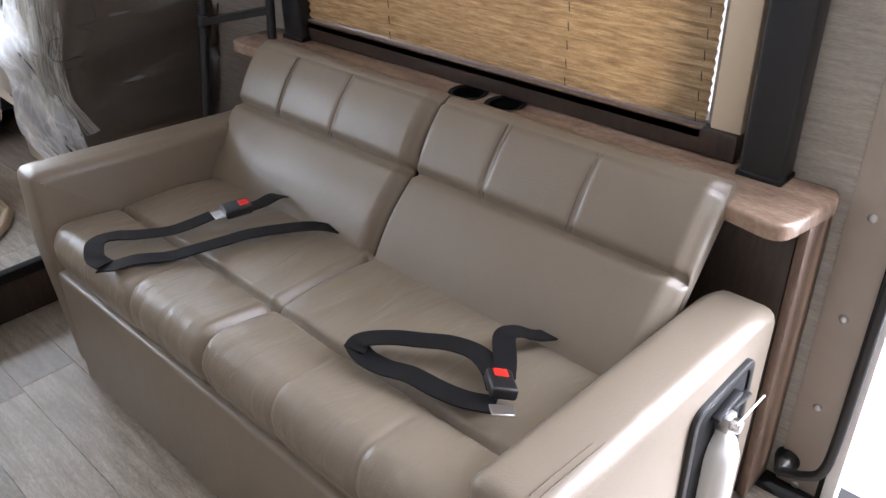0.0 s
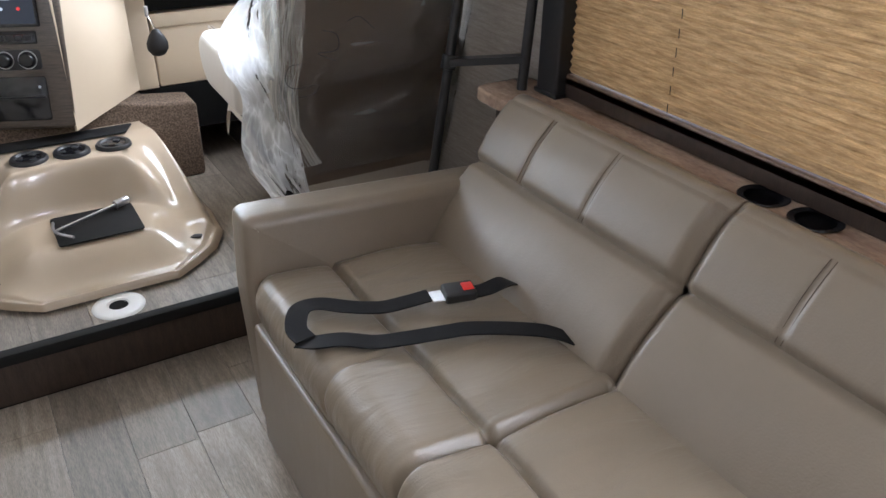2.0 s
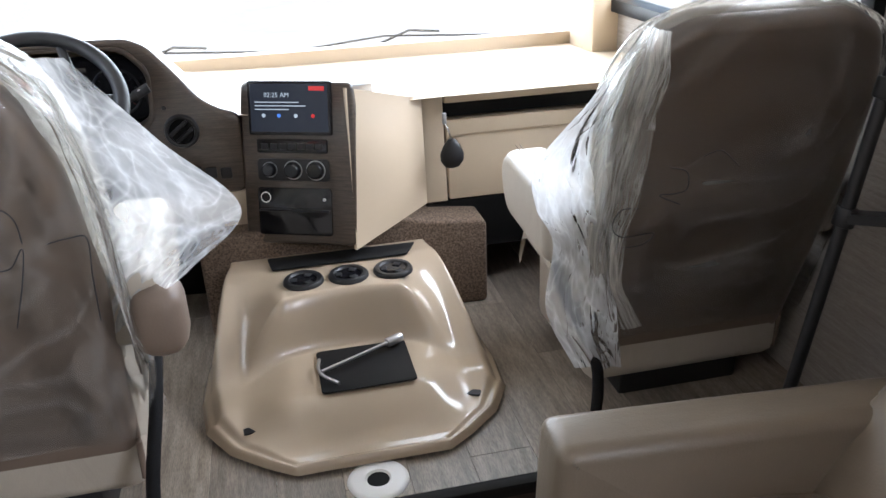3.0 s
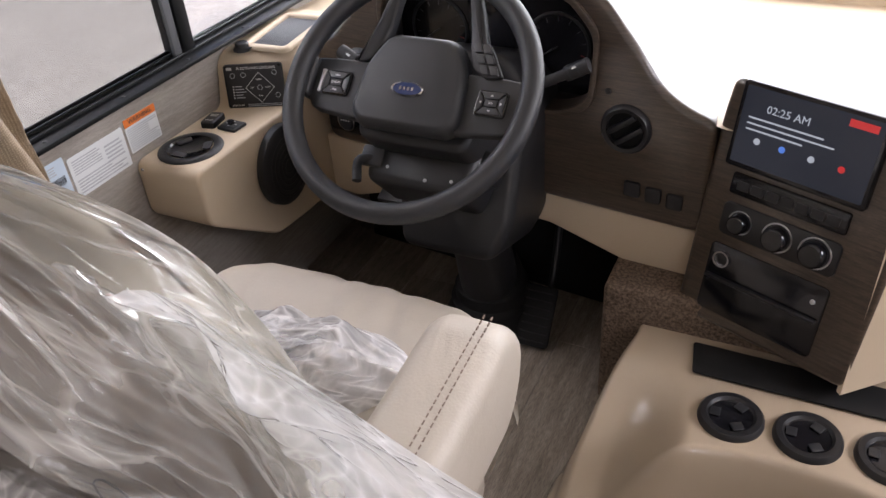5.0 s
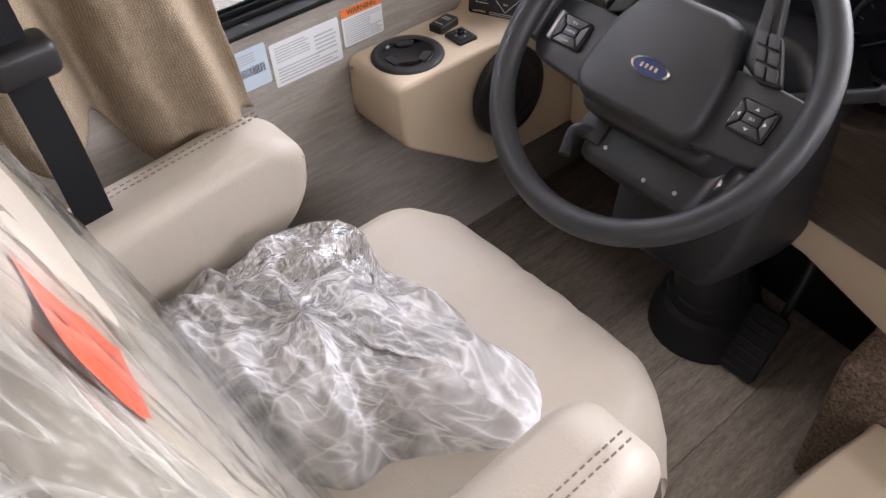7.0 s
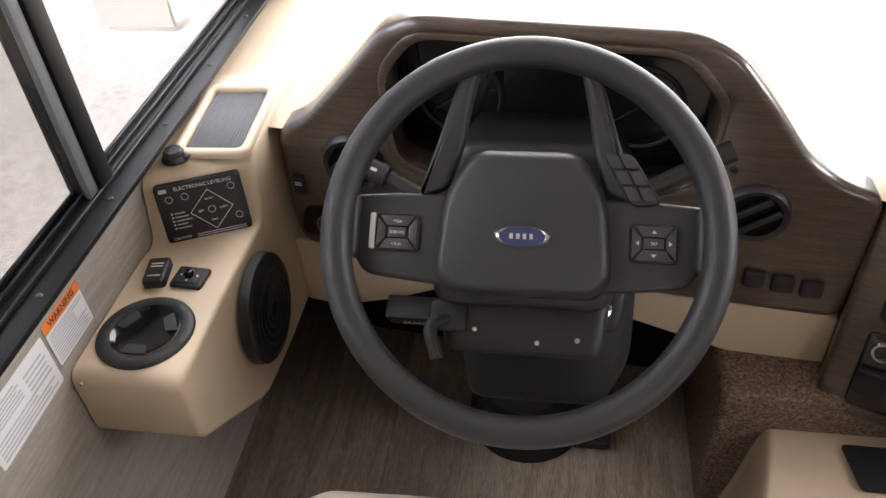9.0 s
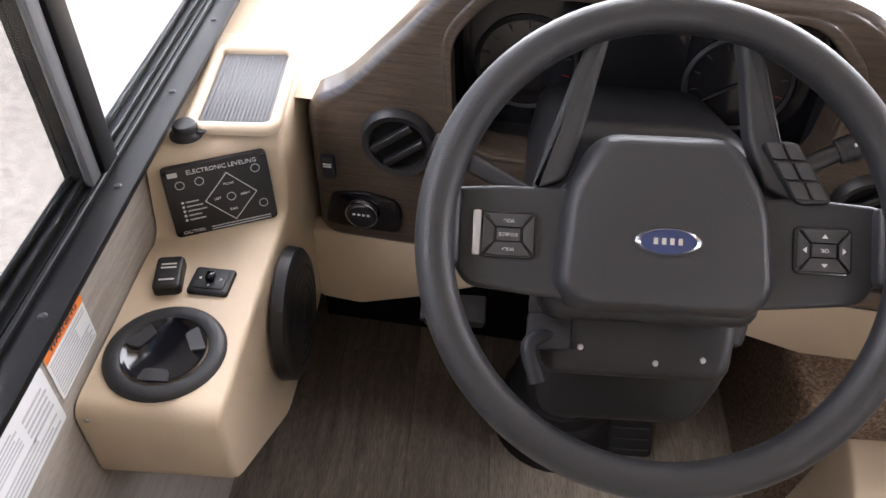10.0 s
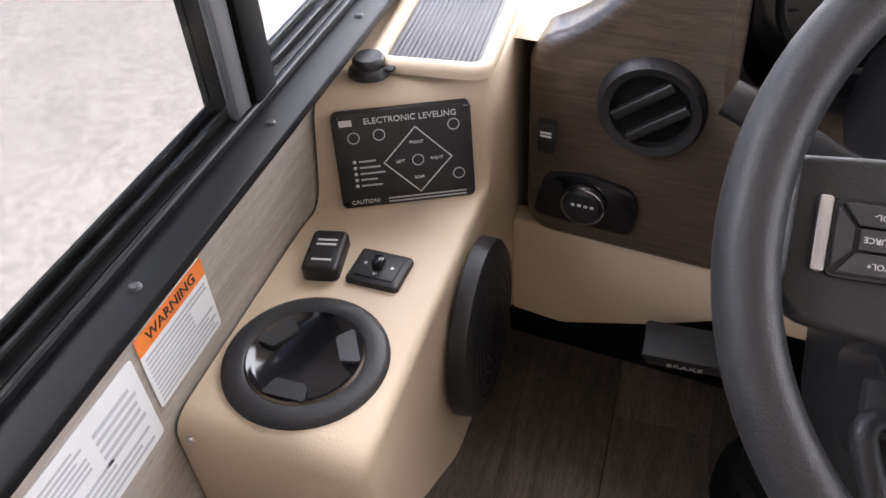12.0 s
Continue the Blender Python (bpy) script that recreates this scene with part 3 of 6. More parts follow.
for yb in (0.772, 2.235):
    p = thing("support_post", "dark bronze metal support post standing on the ledge", "post", "posts beside the window", (RW - 0.035, yb, 0.735))
    part("tube", box(-0.03, 0.028, -0.043, 0.043, 0.004, 1.31, 0.008, 3), M_POST, p)
    part("foot", box(-0.034, 0.030, -0.047, 0.047, 0.0, 0.012, 0.003), M_BLACK, p, "black foot cap")

# ---- ledge and cabinet behind the sofa ----
LEDGE = 0.735
ledge = thing("ledge", "brown veined laminate ledge with rounded end behind the sofa", "counter", base=(0, 0, 0))
outline = fillet([(1.15, 0.655), (1.33, 0.625), (RW, 0.64), (RW, 2.40), (1.18, 2.40), (1.18, 0.80)], 0.045, 5)
CUPS = [(1.305, 1.525), (1.305, 1.405)]
holes = [[(cx + 0.042 * math.cos(-a * 6.28318531 / 20), cy + 0.042 * math.sin(-a * 6.28318531 / 20)) for a in range(20)] for cx, cy in CUPS]
part("top", plate(outline, holes, 0.032, Matrix.Translation((0, 0, LEDGE)), 0.009, 3), M_MARBLE, ledge)
for cx, cy in CUPS:
    part("cup_holder", lathe([(0.038, 0.001), (0.05, 0.004), (0.052, 0.002), (0.048, 0), (0.040, -0.002), (0.036, -0.075), (0, -0.076)], Matrix.Translation((cx, cy, LEDGE)), 28), M_BLACK_GLOSS, ledge, "round black cup holder")

cab = thing("ledge_cabinet", "dark wood cabinet under the ledge", "cabinet", base=(1.28, 1.5, 0))
part("body", box(-0.03, 0.08, -0.84, 0.88, 0.0, LEDGE - 0.034, 0.003), M_CABWOOD, cab)
part("end_trim", box(-0.035, 0.085, -0.862, -0.842, 0.0, LEDGE - 0.034, 0.004), M_TRIMWOOD, cab, "lighter brown corner trim")

# ---- sofa ----
SX, SY0, SY1 = 0.45, 0.635, 2.25
sofa = thing("sofa", "taupe leather jackknife sofa with stitched cushions", "sofa", base=(0.8, 1.45, 0))


def loc(bm, ob):
    bm.transform(Matrix.Translation(-Vector(ob.location)))
    return bm


def arm(y0, y1, lean):
    """A padded slab arm with a rolled top, sloping gently to the rear."""
    prof = fillet([(SX, 0.012), (1.17, 0.012), (1.19, 0.555), (1.10, 0.585), (SX - 0.012, 0.625), (SX - 0.02, 0.42)], 0.03, 5)
    mm = frame_of((0, y1, 0), (1, 0, 0), (0, 0, 1))
    bm = plate(prof, (), y1 - y0, Matrix.Identity(4))
    es = [e for e in bm.edges if len(e.link_faces) == 2 and abs(e.link_faces[0].normal.z - e.link_faces[1].normal.z) > 0.5]
    bmesh.ops.bevel(bm, geom=es, offset=0.028, segments=4, profile=0.5, affect="EDGES")
    for v in bm.verts:
        x, z, d = v.co.x, v.co.y, -v.co.z
        y = y1 - d if lean < 0 else y0 + d
        v.co = (x, y + lean * 0.0 + 0.004 * noise.noise((x * 4, y * 7, z * 4)), z)
    return loc(bm, sofa)


part("armrest", arm(2.135, 2.25, 1), M_SOFA, sofa)
part("armrest", arm(0.635, 0.762, -1), M_SOFA, sofa)
part("base_panel", loc(box(SX - 0.022, 0.52, 0.763, 2.134, 0.02, 0.366, 0.011, 4), sofa), M_SOFA, sofa)
# added filler box, black in place of the shade inside
part("inner_fill", loc(box(0.52, 1.12, 0.74, 2.14, 0.0, 0.36), sofa), M_DARK, sofa, "black fill inside the sofa, toned as shade")

YM = 1.455
YB = 1.482


def seat(u, v):
    """u runs across from rear to front and down, v along the sofa."""
    y = 0.757 + v * 1.383
    s = u * 0.665
    flat = 0.43
    if s < flat:
        x, z = 0.915 - s, 0.462 + 0.03 * (s / flat)
        nx, nz = 0, 1
    elif s < 0.53:
        a = (s - flat) / 0.10 * 1.57
        x, z = 0.485 - 0.054 * math.sin(a), 0.492 - 0.062 * (1 - math.cos(a))
        nx, nz = -math.sin(a), math.cos(a)
    else:
        k = (s - 0.53) / 0.135
        x, z = 0.431 + 0.012 * step(0.2, 0.6, k) + 0.030 * step(0.60, 1.0, k), 0.430 - 0.088 * min(1.0, k * 1.1)
        nx, nz = -1, 0
    puff = 0.0
    wav = 0.006 * noise.noise((y * 5, 3.0, 1.0))
    puff -= 0.026 * bump(y + 0.05 * (s - 0.3) * step(0.3, 0.0, s), YM, 0.011) * (1 if s > 0.01 else 0.3)
    puff -= 0.022 * bump(s + wav, 0.295, 0.009)
    for c in (1.73, 1.225, 0.995):
        puff -= 0.006 * bump(y, c + 0.03 * (0.45 - s), 0.007) * step(0.32, 0.37, s)
    puff += 0.013 * math.sin(math.pi * min(1, max(0, s / 0.295))) + 0.009 * math.sin(math.pi * min(1, max(0, (s - 0.295) / 0.27)))
    q = y * 15 + 3 * noise.noise((y * 3, s * 3, 1))
    wr1 = noise.noise((q, s * 2.2, 2.0)) + 0.5 * (0.35 - abs(noise.noise((q * 1.7, s * 3.5, 6.0))))
    puff += 0.0080 * wr1 * (bump(s, 0.20, 0.10) + 0.5 * bump(s, 0.34, 0.06)) * (bump(y, YM - 0.17, 0.20) + 0.8 * bump(y, YM + 0.2, 0.18) + 0.2)
    puff += 0.004 * noise.noise((y * 3, s * 5, 5))
    puff -= 0.02 * (bump(v, 0, 0.02) + bump(v, 1, 0.02))
    return (x + nx * puff - 0.8, y - 1.45, z + nz * puff)


part("seat", surface(seat, 150, 260, 0.0), M_SOFA_SEAT, sofa, "creased padded seat", 3)


SEAMS = ((0.36, 0.685), (0.395, 0.71))


def backrest(y0, y1):
    def fn(u, v):
        y = y0 + v * (y1 - y0)
        h = 0.425
        t = u * (2 * h + 0.14 + 0.14)
        # lower edge front, up the face, over the top, down the rear
        bx, bz = 0.882, 0.435
        rec = radians(38)
        ux, uz = math.sin(rec), math.cos(rec)
        nx, nz = -math.cos(rec), math.sin(rec)
        if t < h:
            f, d = t, 0.0
        elif t < h + 0.22:
            a = (t - h) / 0.22 * math.pi
            f, d = h + 0.035 * math.sin(a), 0.07 * (1 - math.cos(a)) * 0.5 * 2 / 1.4
        else:
            f, d = h - (t - h - 0.22), 0.10
        puff = 0.0
        if t < h:
            puff += 0.014 * math.sin(math.pi * t / 0.255) if t < 0.255 else 0.013 * math.sin(math.pi * min(1, (t - 0.255) / 0.205))
            puff -= 0.019 * bump(t, 0.255, 0.009)
            if t > 0.255:
                w = (y1 - y0)
                for c in SEAMS[y0 > 1.2]:
                    puff -= 0.006 * bump(y, y0 + w * c, 0.006)
            puff += 0.003 * noise.noise((y * 4, t * 6, 9 + y0))
        edge = min(v, 1 - v) * (y1 - y0)
        d2 = d + 0.03 * (1 - step(0, 0.03, edge)) * (1 - 2 * d / 0.10)
        return (bx + ux * f - nx * d2 + nx * puff - 0.8, y - 1.45, bz + uz * f - nz * d2 + nz * puff)

    bm = surface(fn, 140, 100)
    bm.verts.ensure_lookup_table()
    for yy in (y0 - 1.45, y1 - 1.45):
        es = [e for e in bm.edges if e.is_boundary and all(abs(q.co.y - yy) < 1e-5 for q in e.verts)]
        ring = {q for e in es for q in e.verts}
        c = bm.verts.new(sum((q.co for q in ring), Vector()) / len(ring))
        for e in es:
            bm.faces.new((e.verts[0], e.verts[1], c))
    bmesh.ops.recalc_face_normals(bm, faces=bm.faces)
    return bm


for y0, y1 in ((0.772, YB - 0.003), (YB + 0.003, 2.19)):
    bk = part("backrest", backrest(y0, y1), M_SOFA, sofa, "", 1.2)
    w = y1 - y0
    for c in SEAMS[y0 > 1.2]:
        for off in (-0.006, 0.006):
            pts = []
            for k in range(12):
                t = 0.262 + 0.163 * k / 11
                px = 0.882 + math.sin(radians(38)) * t - math.cos(radians(38)) * (0.0135 * math.sin(math.pi * min(1, (t - 0.255) / 0.205)) - 0.0030)
                pz = 0.435 + math.cos(radians(38)) * t + math.sin(radians(38)) * (0.0135 * math.sin(math.pi * min(1, (t - 0.255) / 0.205)) - 0.0030)
                pts.append((px - 0.8, y0 + w * c + off - 1.45, pz))
            part("stitching", sweep([Vector(p) for p in pts], circle(0.0011, 5), (0, 1, 0)), M_SOFA_SEAM, bk)
# stitched seams along the arm
for off in (0.0, 0.012):
    pts = [Vector((x - 0.8, 0.66 + off - 1.45, 0.629 - 0.062 * max(0, (x - 0.45)) / 0.65)) for x in (0.47 + 0.04 * k for k in range(12))]
    part("stitching", sweep(pts, circle(0.0012, 5), (0, 0, 1)), M_SOFA_SEAM, sofa)

# extinguisher recess in the arm's outer side, its shade painted as a black plate
rec = part("recess", loc(box(0.872, 1.062, 0.630, 0.642, 0.20, 0.505, 0.005, 2), sofa), M_DARK, sofa, "black plate standing for the shade of an arm recess")
part("recess_rim", loc(plate(rounded(0.855, 1.078, 0.185, 0.520, 0.03), [rounded(0.872, 1.062, 0.200, 0.505, 0.025)[::-1]], 0.01, frame_of((0, 0.626, 0), (1, 0, 0), (0, 0, 1)), 0.002), sofa), M_BLACK, sofa, "black plastic rim")
ext = thing("fire_extinguisher", "white fire extinguisher with black valve in the sofa arm recess", "fire extinguisher", base=(0.965, 0.622, 0.20))
part("cylinder", lathe([(0, 0), (0.034, 0.0), (0.038, 0.006), (0.038, 0.17), (0.030, 0.20), (0.014, 0.215), (0.013, 0.23), (0, 0.23)], None, 28), M_WHITE, ext)
part("valve", box(-0.016, 0.016, -0.016, 0.016, 0.228, 0.262, 0.004), M_STEEL, ext, "metal valve body")
part("gauge", lathe([(0, 0.016), (0.012, 0.016), (0.014, 0.012), (0.014, 0)], frame_of((0, -0.016, 0.245), (1, 0, 0), (0, 0, 1)), 18), M_CHROME, ext, "small round gauge")
part("lever", box(-0.012, 0.075, -0.008, 0.008, 0.268, 0.278, 0.003, 2, pose(0, 0, 0, 0, -6, 0)), M_BLACK, ext, "black squeeze lever")
part("handle", box(-0.012, 0.06, -0.008, 0.008, 0.252, 0.260, 0.003, 2, pose(0, 0, 0, 0, 8, 0)), M_BLACK, ext, "black carry handle")
part("pin", cyl((-0.02, -0.03, 0.264), (0.09, -0.03, 0.258), 0.0022, n=8), M_WHITE, ext, "white safety pin")


def belt(name, label, ribbons, buckle, tongue, base):
    b = thing(name, label, "seat belt", "sofa seat belts", base)
    mi = Matrix.Translation(-Vector(base))
    for pts in ribbons:
        bm = ribbon(pts, 0.043)
        bm.transform(mi)
        part("webbing", bm, M_BELT, b)
    m = mi @ buckle
    part("buckle", box(-0.034, 0.034, -0.024, 0.024, 0, 0.024, 0.006, 3, m), M_BLACK, b, "black buckle")
    part("button", box(0.006, 0.03, -0.013, 0.013, 0.022, 0.0262, 0.002, 2, m), M_RED, b, "red release button")
    part("tongue", box(-0.06, -0.03, -0.02, 0.02, 0.007, 0.010, 0.001, 1, mi @ tongue), M_STEEL, b, "steel latch tongue")
    return b


Z = 0.506
belt("seat_belt", "black sofa seat belt lying buckled in a loop", [
    [(0.945, 1.83, Z - 0.03), (0.897, 1.814, Z + 0.002), (0.84, 1.803, Z + 0.006), (0.80, 1.802, Z + 0.010)],
    [(0.72, 1.836, Z + 0.010), (0.665, 1.847, Z + 0.004), (0.614, 1.852, Z + 0.006), (0.555, 1.878, Z + 0.012), (0.505, 1.912, Z + 0.016), (0.462, 1.905, Z + 0.020), (0.436, 1.862, Z + 0.010), (0.440, 1.826, Z + 0.004)],
    [(0.432, 1.838, Z - 0.004), (0.455, 1.812, Z + 0.002), (0.50, 1.79, Z + 0.006), (0.555, 1.757, Z + 0.001), (0.616, 1.733, Z + 0.004), (0.68, 1.722, Z), (0.747, 1.698, Z + 0.002), (0.861, 1.632, Z - 0.004), (0.93, 1.60, Z - 0.035)],
], pose(0.775, 1.810, Z + 0.004, 4, 0, -14), pose(0.775, 1.810, Z + 0.004, 0, 0, -14), (0.7, 1.8, 0.48))
belt("seat_belt", "black sofa seat belt twisted over itself", [
    [(0.945, 0.965, Z - 0.035), (0.88, 0.968, Z - 0.004), (0.835, 0.985, Z + 0.022), (0.800, 0.985, Z + 0.030), (0.762, 0.952, Z + 0.016), (0.725, 0.925, Z + 0.012)],
    [(0.604, 1.182, Z + 0.010), (0.628, 1.186, Z + 0.018), (0.665, 1.148, Z + 0.022), (0.70, 1.10, Z + 0.020), (0.728, 1.05, Z + 0.022), (0.742, 1.0, Z + 0.018), (0.730, 0.955, Z + 0.012), (0.700, 0.915, Z + 0.010)],
    [(0.620, 1.20, Z + 0.012), (0.610, 1.160, Z + 0.004), (0.615, 1.11, Z + 0.002), (0.628, 1.06, Z + 0.006), (0.635, 1.0, Z + 0.004), (0.645, 0.945, Z + 0.005), (0.668, 0.895, Z + 0.006)],
], pose(0.702, 0.915, Z + 0.006, 14, 8, 50), pose(0.682, 0.905, Z + 0.004, 10, 8, 50), (0.7, 1.05, 0.48))

# ---- ladder behind the passenger seat ----
lad = thing("bunk_ladder", "grey metal bunk ladder leaning beside the post", "ladder", base=(1.05, 2.42, CAB))
mi = Matrix.Translation(-Vector(lad.location))
A0, A1 = Vector((1.075, 2.50, CAB + 0.0)), Vector((1.295, 2.50, 1.62))
B0, B1 = Vector((1.275, 2.30, 0.737)), Vector((1.335, 2.295, 1.62))
for a, b in ((A0, A1), (B0, B1)):
    bm = cyl(a, b, 0.014, n=14)
    bm.transform(mi)
    part("rail", bm, M_POST, lad)
for z in (0.775, 1.03, 1.29):
    pa, pb = A0.lerp(A1, (z - A0.z) / (A1.z - A0.z)), B0.lerp(B1, (z + 0.045 - B0.z) / (B1.z - B0.z))
    bm = sweep([pa, pb], [(-0.018, -0.010), (0.018, -0.010), (0.018, 0.010), (-0.018, 0.010)])
    bm.transform(mi)
    part("rung", bm, M_POST, lad)
    bm = cyl(pa - Vector((0.004, 0, 0.02)), pa + Vector((0.004, 0, 0.02)), 0.022, n=14, bevel=0.004)
    bm.transform(mi)
    part("joint", bm, M_BLACK, lad, "black rung joint")
bm = cyl(A0, A0 + Vector((0.004, 0, 0.03)), 0.019, n=14)
bm.transform(mi)
part("foot", bm, M_RUBBER, lad, "rubber foot")

# ---- driver's side window ----
wl = thing("window_2", "black framed sliding window beside the driver", "window", base=(LW, 3.2, 0.93))
wl["kind"] = "structure"
Y0, Y1 = -0.85, 0.97
part("bottom_track", join(box(-0.040, 0.036, Y0, Y1, -0.046, -0.036, 0.003), box(-0.040, -0.004, Y0, Y1, -0.037, -0.030, 0.002)), M_ALU_BLACK, wl, "black lower frame")
for k, (x, z) in enumerate(((0.001, -0.036), (-0.014, -0.030), (-0.030, -0.030))):
    part("track_rib", box(x - 0.003, x + 0.003, Y0, Y1, z, z + 0.008, 0.0015, 1), M_ALU_BLACK, wl)
part("top_track", box(-0.040, 0.036, Y0, Y1, 0.83, 0.88, 0.004), M_ALU_BLACK, wl)
part("side_frame", box(-0.040, 0.036, Y1 - 0.04, Y1, -0.036, 0.83, 0.004), M_ALU_BLACK, wl)
part("side_frame", box(-0.040, 0.036, Y0, Y0 + 0.04, -0.036, 0.83, 0.004), M_ALU_BLACK, wl)
part("mullion", join(box(-0.034, 0.004, 0.212, 0.248, -0.032, 0.83, 0.004), box(-0.038, -0.012, 0.198, 0.210, -0.032, 0.83, 0.002)), M_ALU_BLACK, wl, "black sliding sash stile")
part("screen_stile", box(-0.011, -0.001, 0.190, 0.211, -0.032, 0.83, 0.002), M_SCREENGREY, wl, "grey insect screen stile")
for nm, a, b, x, mt in (("pane", Y0 + 0.04, 0.198, -0.03, M_GLASS), ("pane", 0.248, Y1 - 0.04, -0.012, M_GLASS), ("insect_screen", Y0 + 0.04, 0.19, -0.006, M_SCREENMESH)):
    o = part(nm, box(x - 0.001, x + 0.001, a, b, -0.03, 0.83), mt, wl)
    o.visible_shadow = False
for k in range(9):
    y = Y0 + 0.1 + 0.19 * k
    part("screw", lathe([(0, 0.0025), (0.003, 0.0025), (0.0045, 0.001), (0.0048, 0)], Matrix.Translation((0.019, y, -0.0362)), 12), M_CHARCOAL, wl)

# window on the passenger side of the cab
wp = thing("window_3", "black framed cab window beside the passenger seat", "window", base=(RW, 3.45, 0.96))
wp["kind"] = "structure"
for b in rect_frame(-0.72, 0.73, 0.0, 0.81, 0.045, -0.03, 0.05):
    part("window_frame", b, M_ALU_BLACK, wp)
o = part("pane", box(0.02, 0.024, -0.68, 0.69, 0.04, 0.77), M_GLASS, wp)
o.visible_shadow = False

mirror = thing("wing_mirror", "pale grey wing mirror on an arm outside", "mirror", base=(-1.42, 4.25, 0.95))
part("arm", tube([(0.28, 0.05, 0.0), (0.15, 0.03, 0.04), (0.0, 0.0, 0.06)], 0.025), M_WHITE, mirror)
part("housing", box(-0.12, 0.10, -0.05, 0.06, -0.22, 0.24, 0.045, 4), M_WHITE, mirror)
part("mirror_glass", box(-0.10, 0.08, -0.054, -0.049, -0.19, 0.21, 0.002), M_CHROME, mirror)

for x, s in ((-0.35, 1), (0.55, 1)):
    w = thing("wiper", "thin black windshield wiper at rest outside", "wiper", "windshield wipers", (x, 4.40, 0.838))
    part("blade", sweep([Vector((-0.45, 0, 0.0)), Vector((0.0, 0.03, 0.035)), Vector((0.5, 0.0, 0.01))], circle(0.004, 8)), M_POST, w)
    part("wiper_arm", sweep([Vector((-0.1, 0.02, -0.02)), Vector((0.1, 0.03, 0.05)), Vector((0.22, 0.02, 0.04))], circle(0.005, 8)), M_POST, w)

# stickers on the wall under the window
def sticker(name, label, y0, y1, z0, z1, base_mat):
    s = thing(name, label, "sticker", "wall stickers", (LW, (y0 + y1) / 2, (z0 + z1) / 2))
    a, h = (y1 - y0) / 2, (z1 - z0) / 2
    part("sheet", plate(rounded(-a, a, -h, h, 0.003, 2), (), 0.0008, frame_of((0.0012, 0, 0), (0, 1, 0), (0, 0, 1))), base_mat, s)
    return s, a, h


def bars(ob, y0, y1, z0, z1, rows, mt, seed, x=0.0016, h=0.45):
    rnd = random.Random(seed)
    dz = (z1 - z0) / rows
    bm = None
    for k in range(rows):
        e = y1 - (y1 - y0) * rnd.choice((0, 0, 0.1, 0.3, 0.05))
        b = box(x - 0.0003, x, y0, e, z0 + dz * k, z0 + dz * (k + h))
        bm = b if bm is None else join(bm, b)
    part("print", bm, mt, ob)


s, a, h = sticker("warning_sticker", "white warning sticker with orange header under the window", 3.205, 3.293, 0.770, 0.842, M_PAPER)
part("header", box(0.0013, 0.0017, -a, a, h - 0.017, h), M_ORANGE, s, "orange header")
lettering("WARNING", 0.013, frame_of((0.0019, 0, h - 0.0085), (0, 1, 0), (0, 0, 1)), M_INK, s)
bars(s, -a + 0.004, a - 0.004, -h + 0.004, h - 0.02, 11, M_GREYINK, 1)
s, a, h = sticker("data_sticker", "white printed data label under the window", 3.058, 3.198, 0.752, 0.834, M_PAPER)
bars(s, -a + 0.008, a * 0.1, 0.004, h - 0.006, 6, M_GREYINK, 2)
bars(s, a * 0.25, a - 0.008, -0.01, h - 0.012, 5, M_GREYINK, 3)
bars(s, -a + 0.008, a - 0.01, -h + 0.006, -0.004, 5, M_GREYINK, 4)
s, a, h = sticker("barcode_sticker", "pale blue barcode label under the window", 2.985, 3.052, 0.770, 0.845, M_BLUEPAPER)
bars(s, -a + 0.006, a - 0.02, 0.012, h - 0.006, 4, M_GREYINK, 5)
bm = None
rnd = random.Random(8)
for k in range(22):
    y = -a + 0.006 + k * 0.0025
    b = box(0.0013, 0.0016, y, y + rnd.choice((0.0008, 0.0014)), -0.012, 0.004)
    bm = b if bm is None else join(bm, b)
part("barcode", bm, M_INK, s)

# ---- curtain ----
cur = thing("curtain", "tan burlap curtain gathered at the driver's window", "curtain", base=(LW + 0.05, 2.72, 0.79))


def drape(u, v):
    y = -0.28 + 0.46 * u
    low = (1 - v) ** 2
    hem = (0.095 * (1 - step(0.56, 0.70, u)) + 0.022 * math.sin(u * 23 + 0.5)) * (1 - v) ** 1.5
    wob = 0.5 * noise.noise((u * 2.2, v * 1.6, 7))
    fold = 0.036 * math.sin(u * 17 + 0.9 * math.sin(v * 2.6) + wob) + 0.014 * math.sin(u * 37 + v * 5 + 2 * wob)
    wr = 0.016 * noise.noise((u * 8 + v * 3, v * 8, 3)) + 0.010 * (0.3 - abs(noise.noise((u * 9, v * 12 + u * 8, 5)))) + 0.004 * noise.noise((u * 30, v * 34, 2))
    pinch = 0.55 + 0.45 * step(0.0, 0.22, v)
    return (0.060 + fold * (1.15 - 0.3 * v) * (1.6 - 0.6 * pinch) + wr, y * (1 - 0.12 * v) + 0.085 * low * u * u + 0.012 * wob, 0.005 + 1.175 * v + hem)


part("cloth", surface(drape, 130, 120, 0.002), M_CURTAIN, cur, "", 3)
part("curtain_track", box(-0.01, 0.06, -0.3, 1.3, 1.19, 1.22, 0.004), M_WHITE, cur)

# ---- side console beside the driver ----
con = thing("side_console", "beige moulded driver side console", "console", base=(-1.0, 3.35, 0.45))
mi = Matrix.Translation(-Vector(con.location))
prof = [(3.205, 0.63), (3.205, 0.752), (3.425, 0.752), (3.512, 0.747), (3.533, 0.842), (3.556, 0.862), (3.80, 0.872), (3.80, 0.47), (3.50, 0.47), (3.40, 0.485)]
XL, XR = LW + 0.003, -0.922


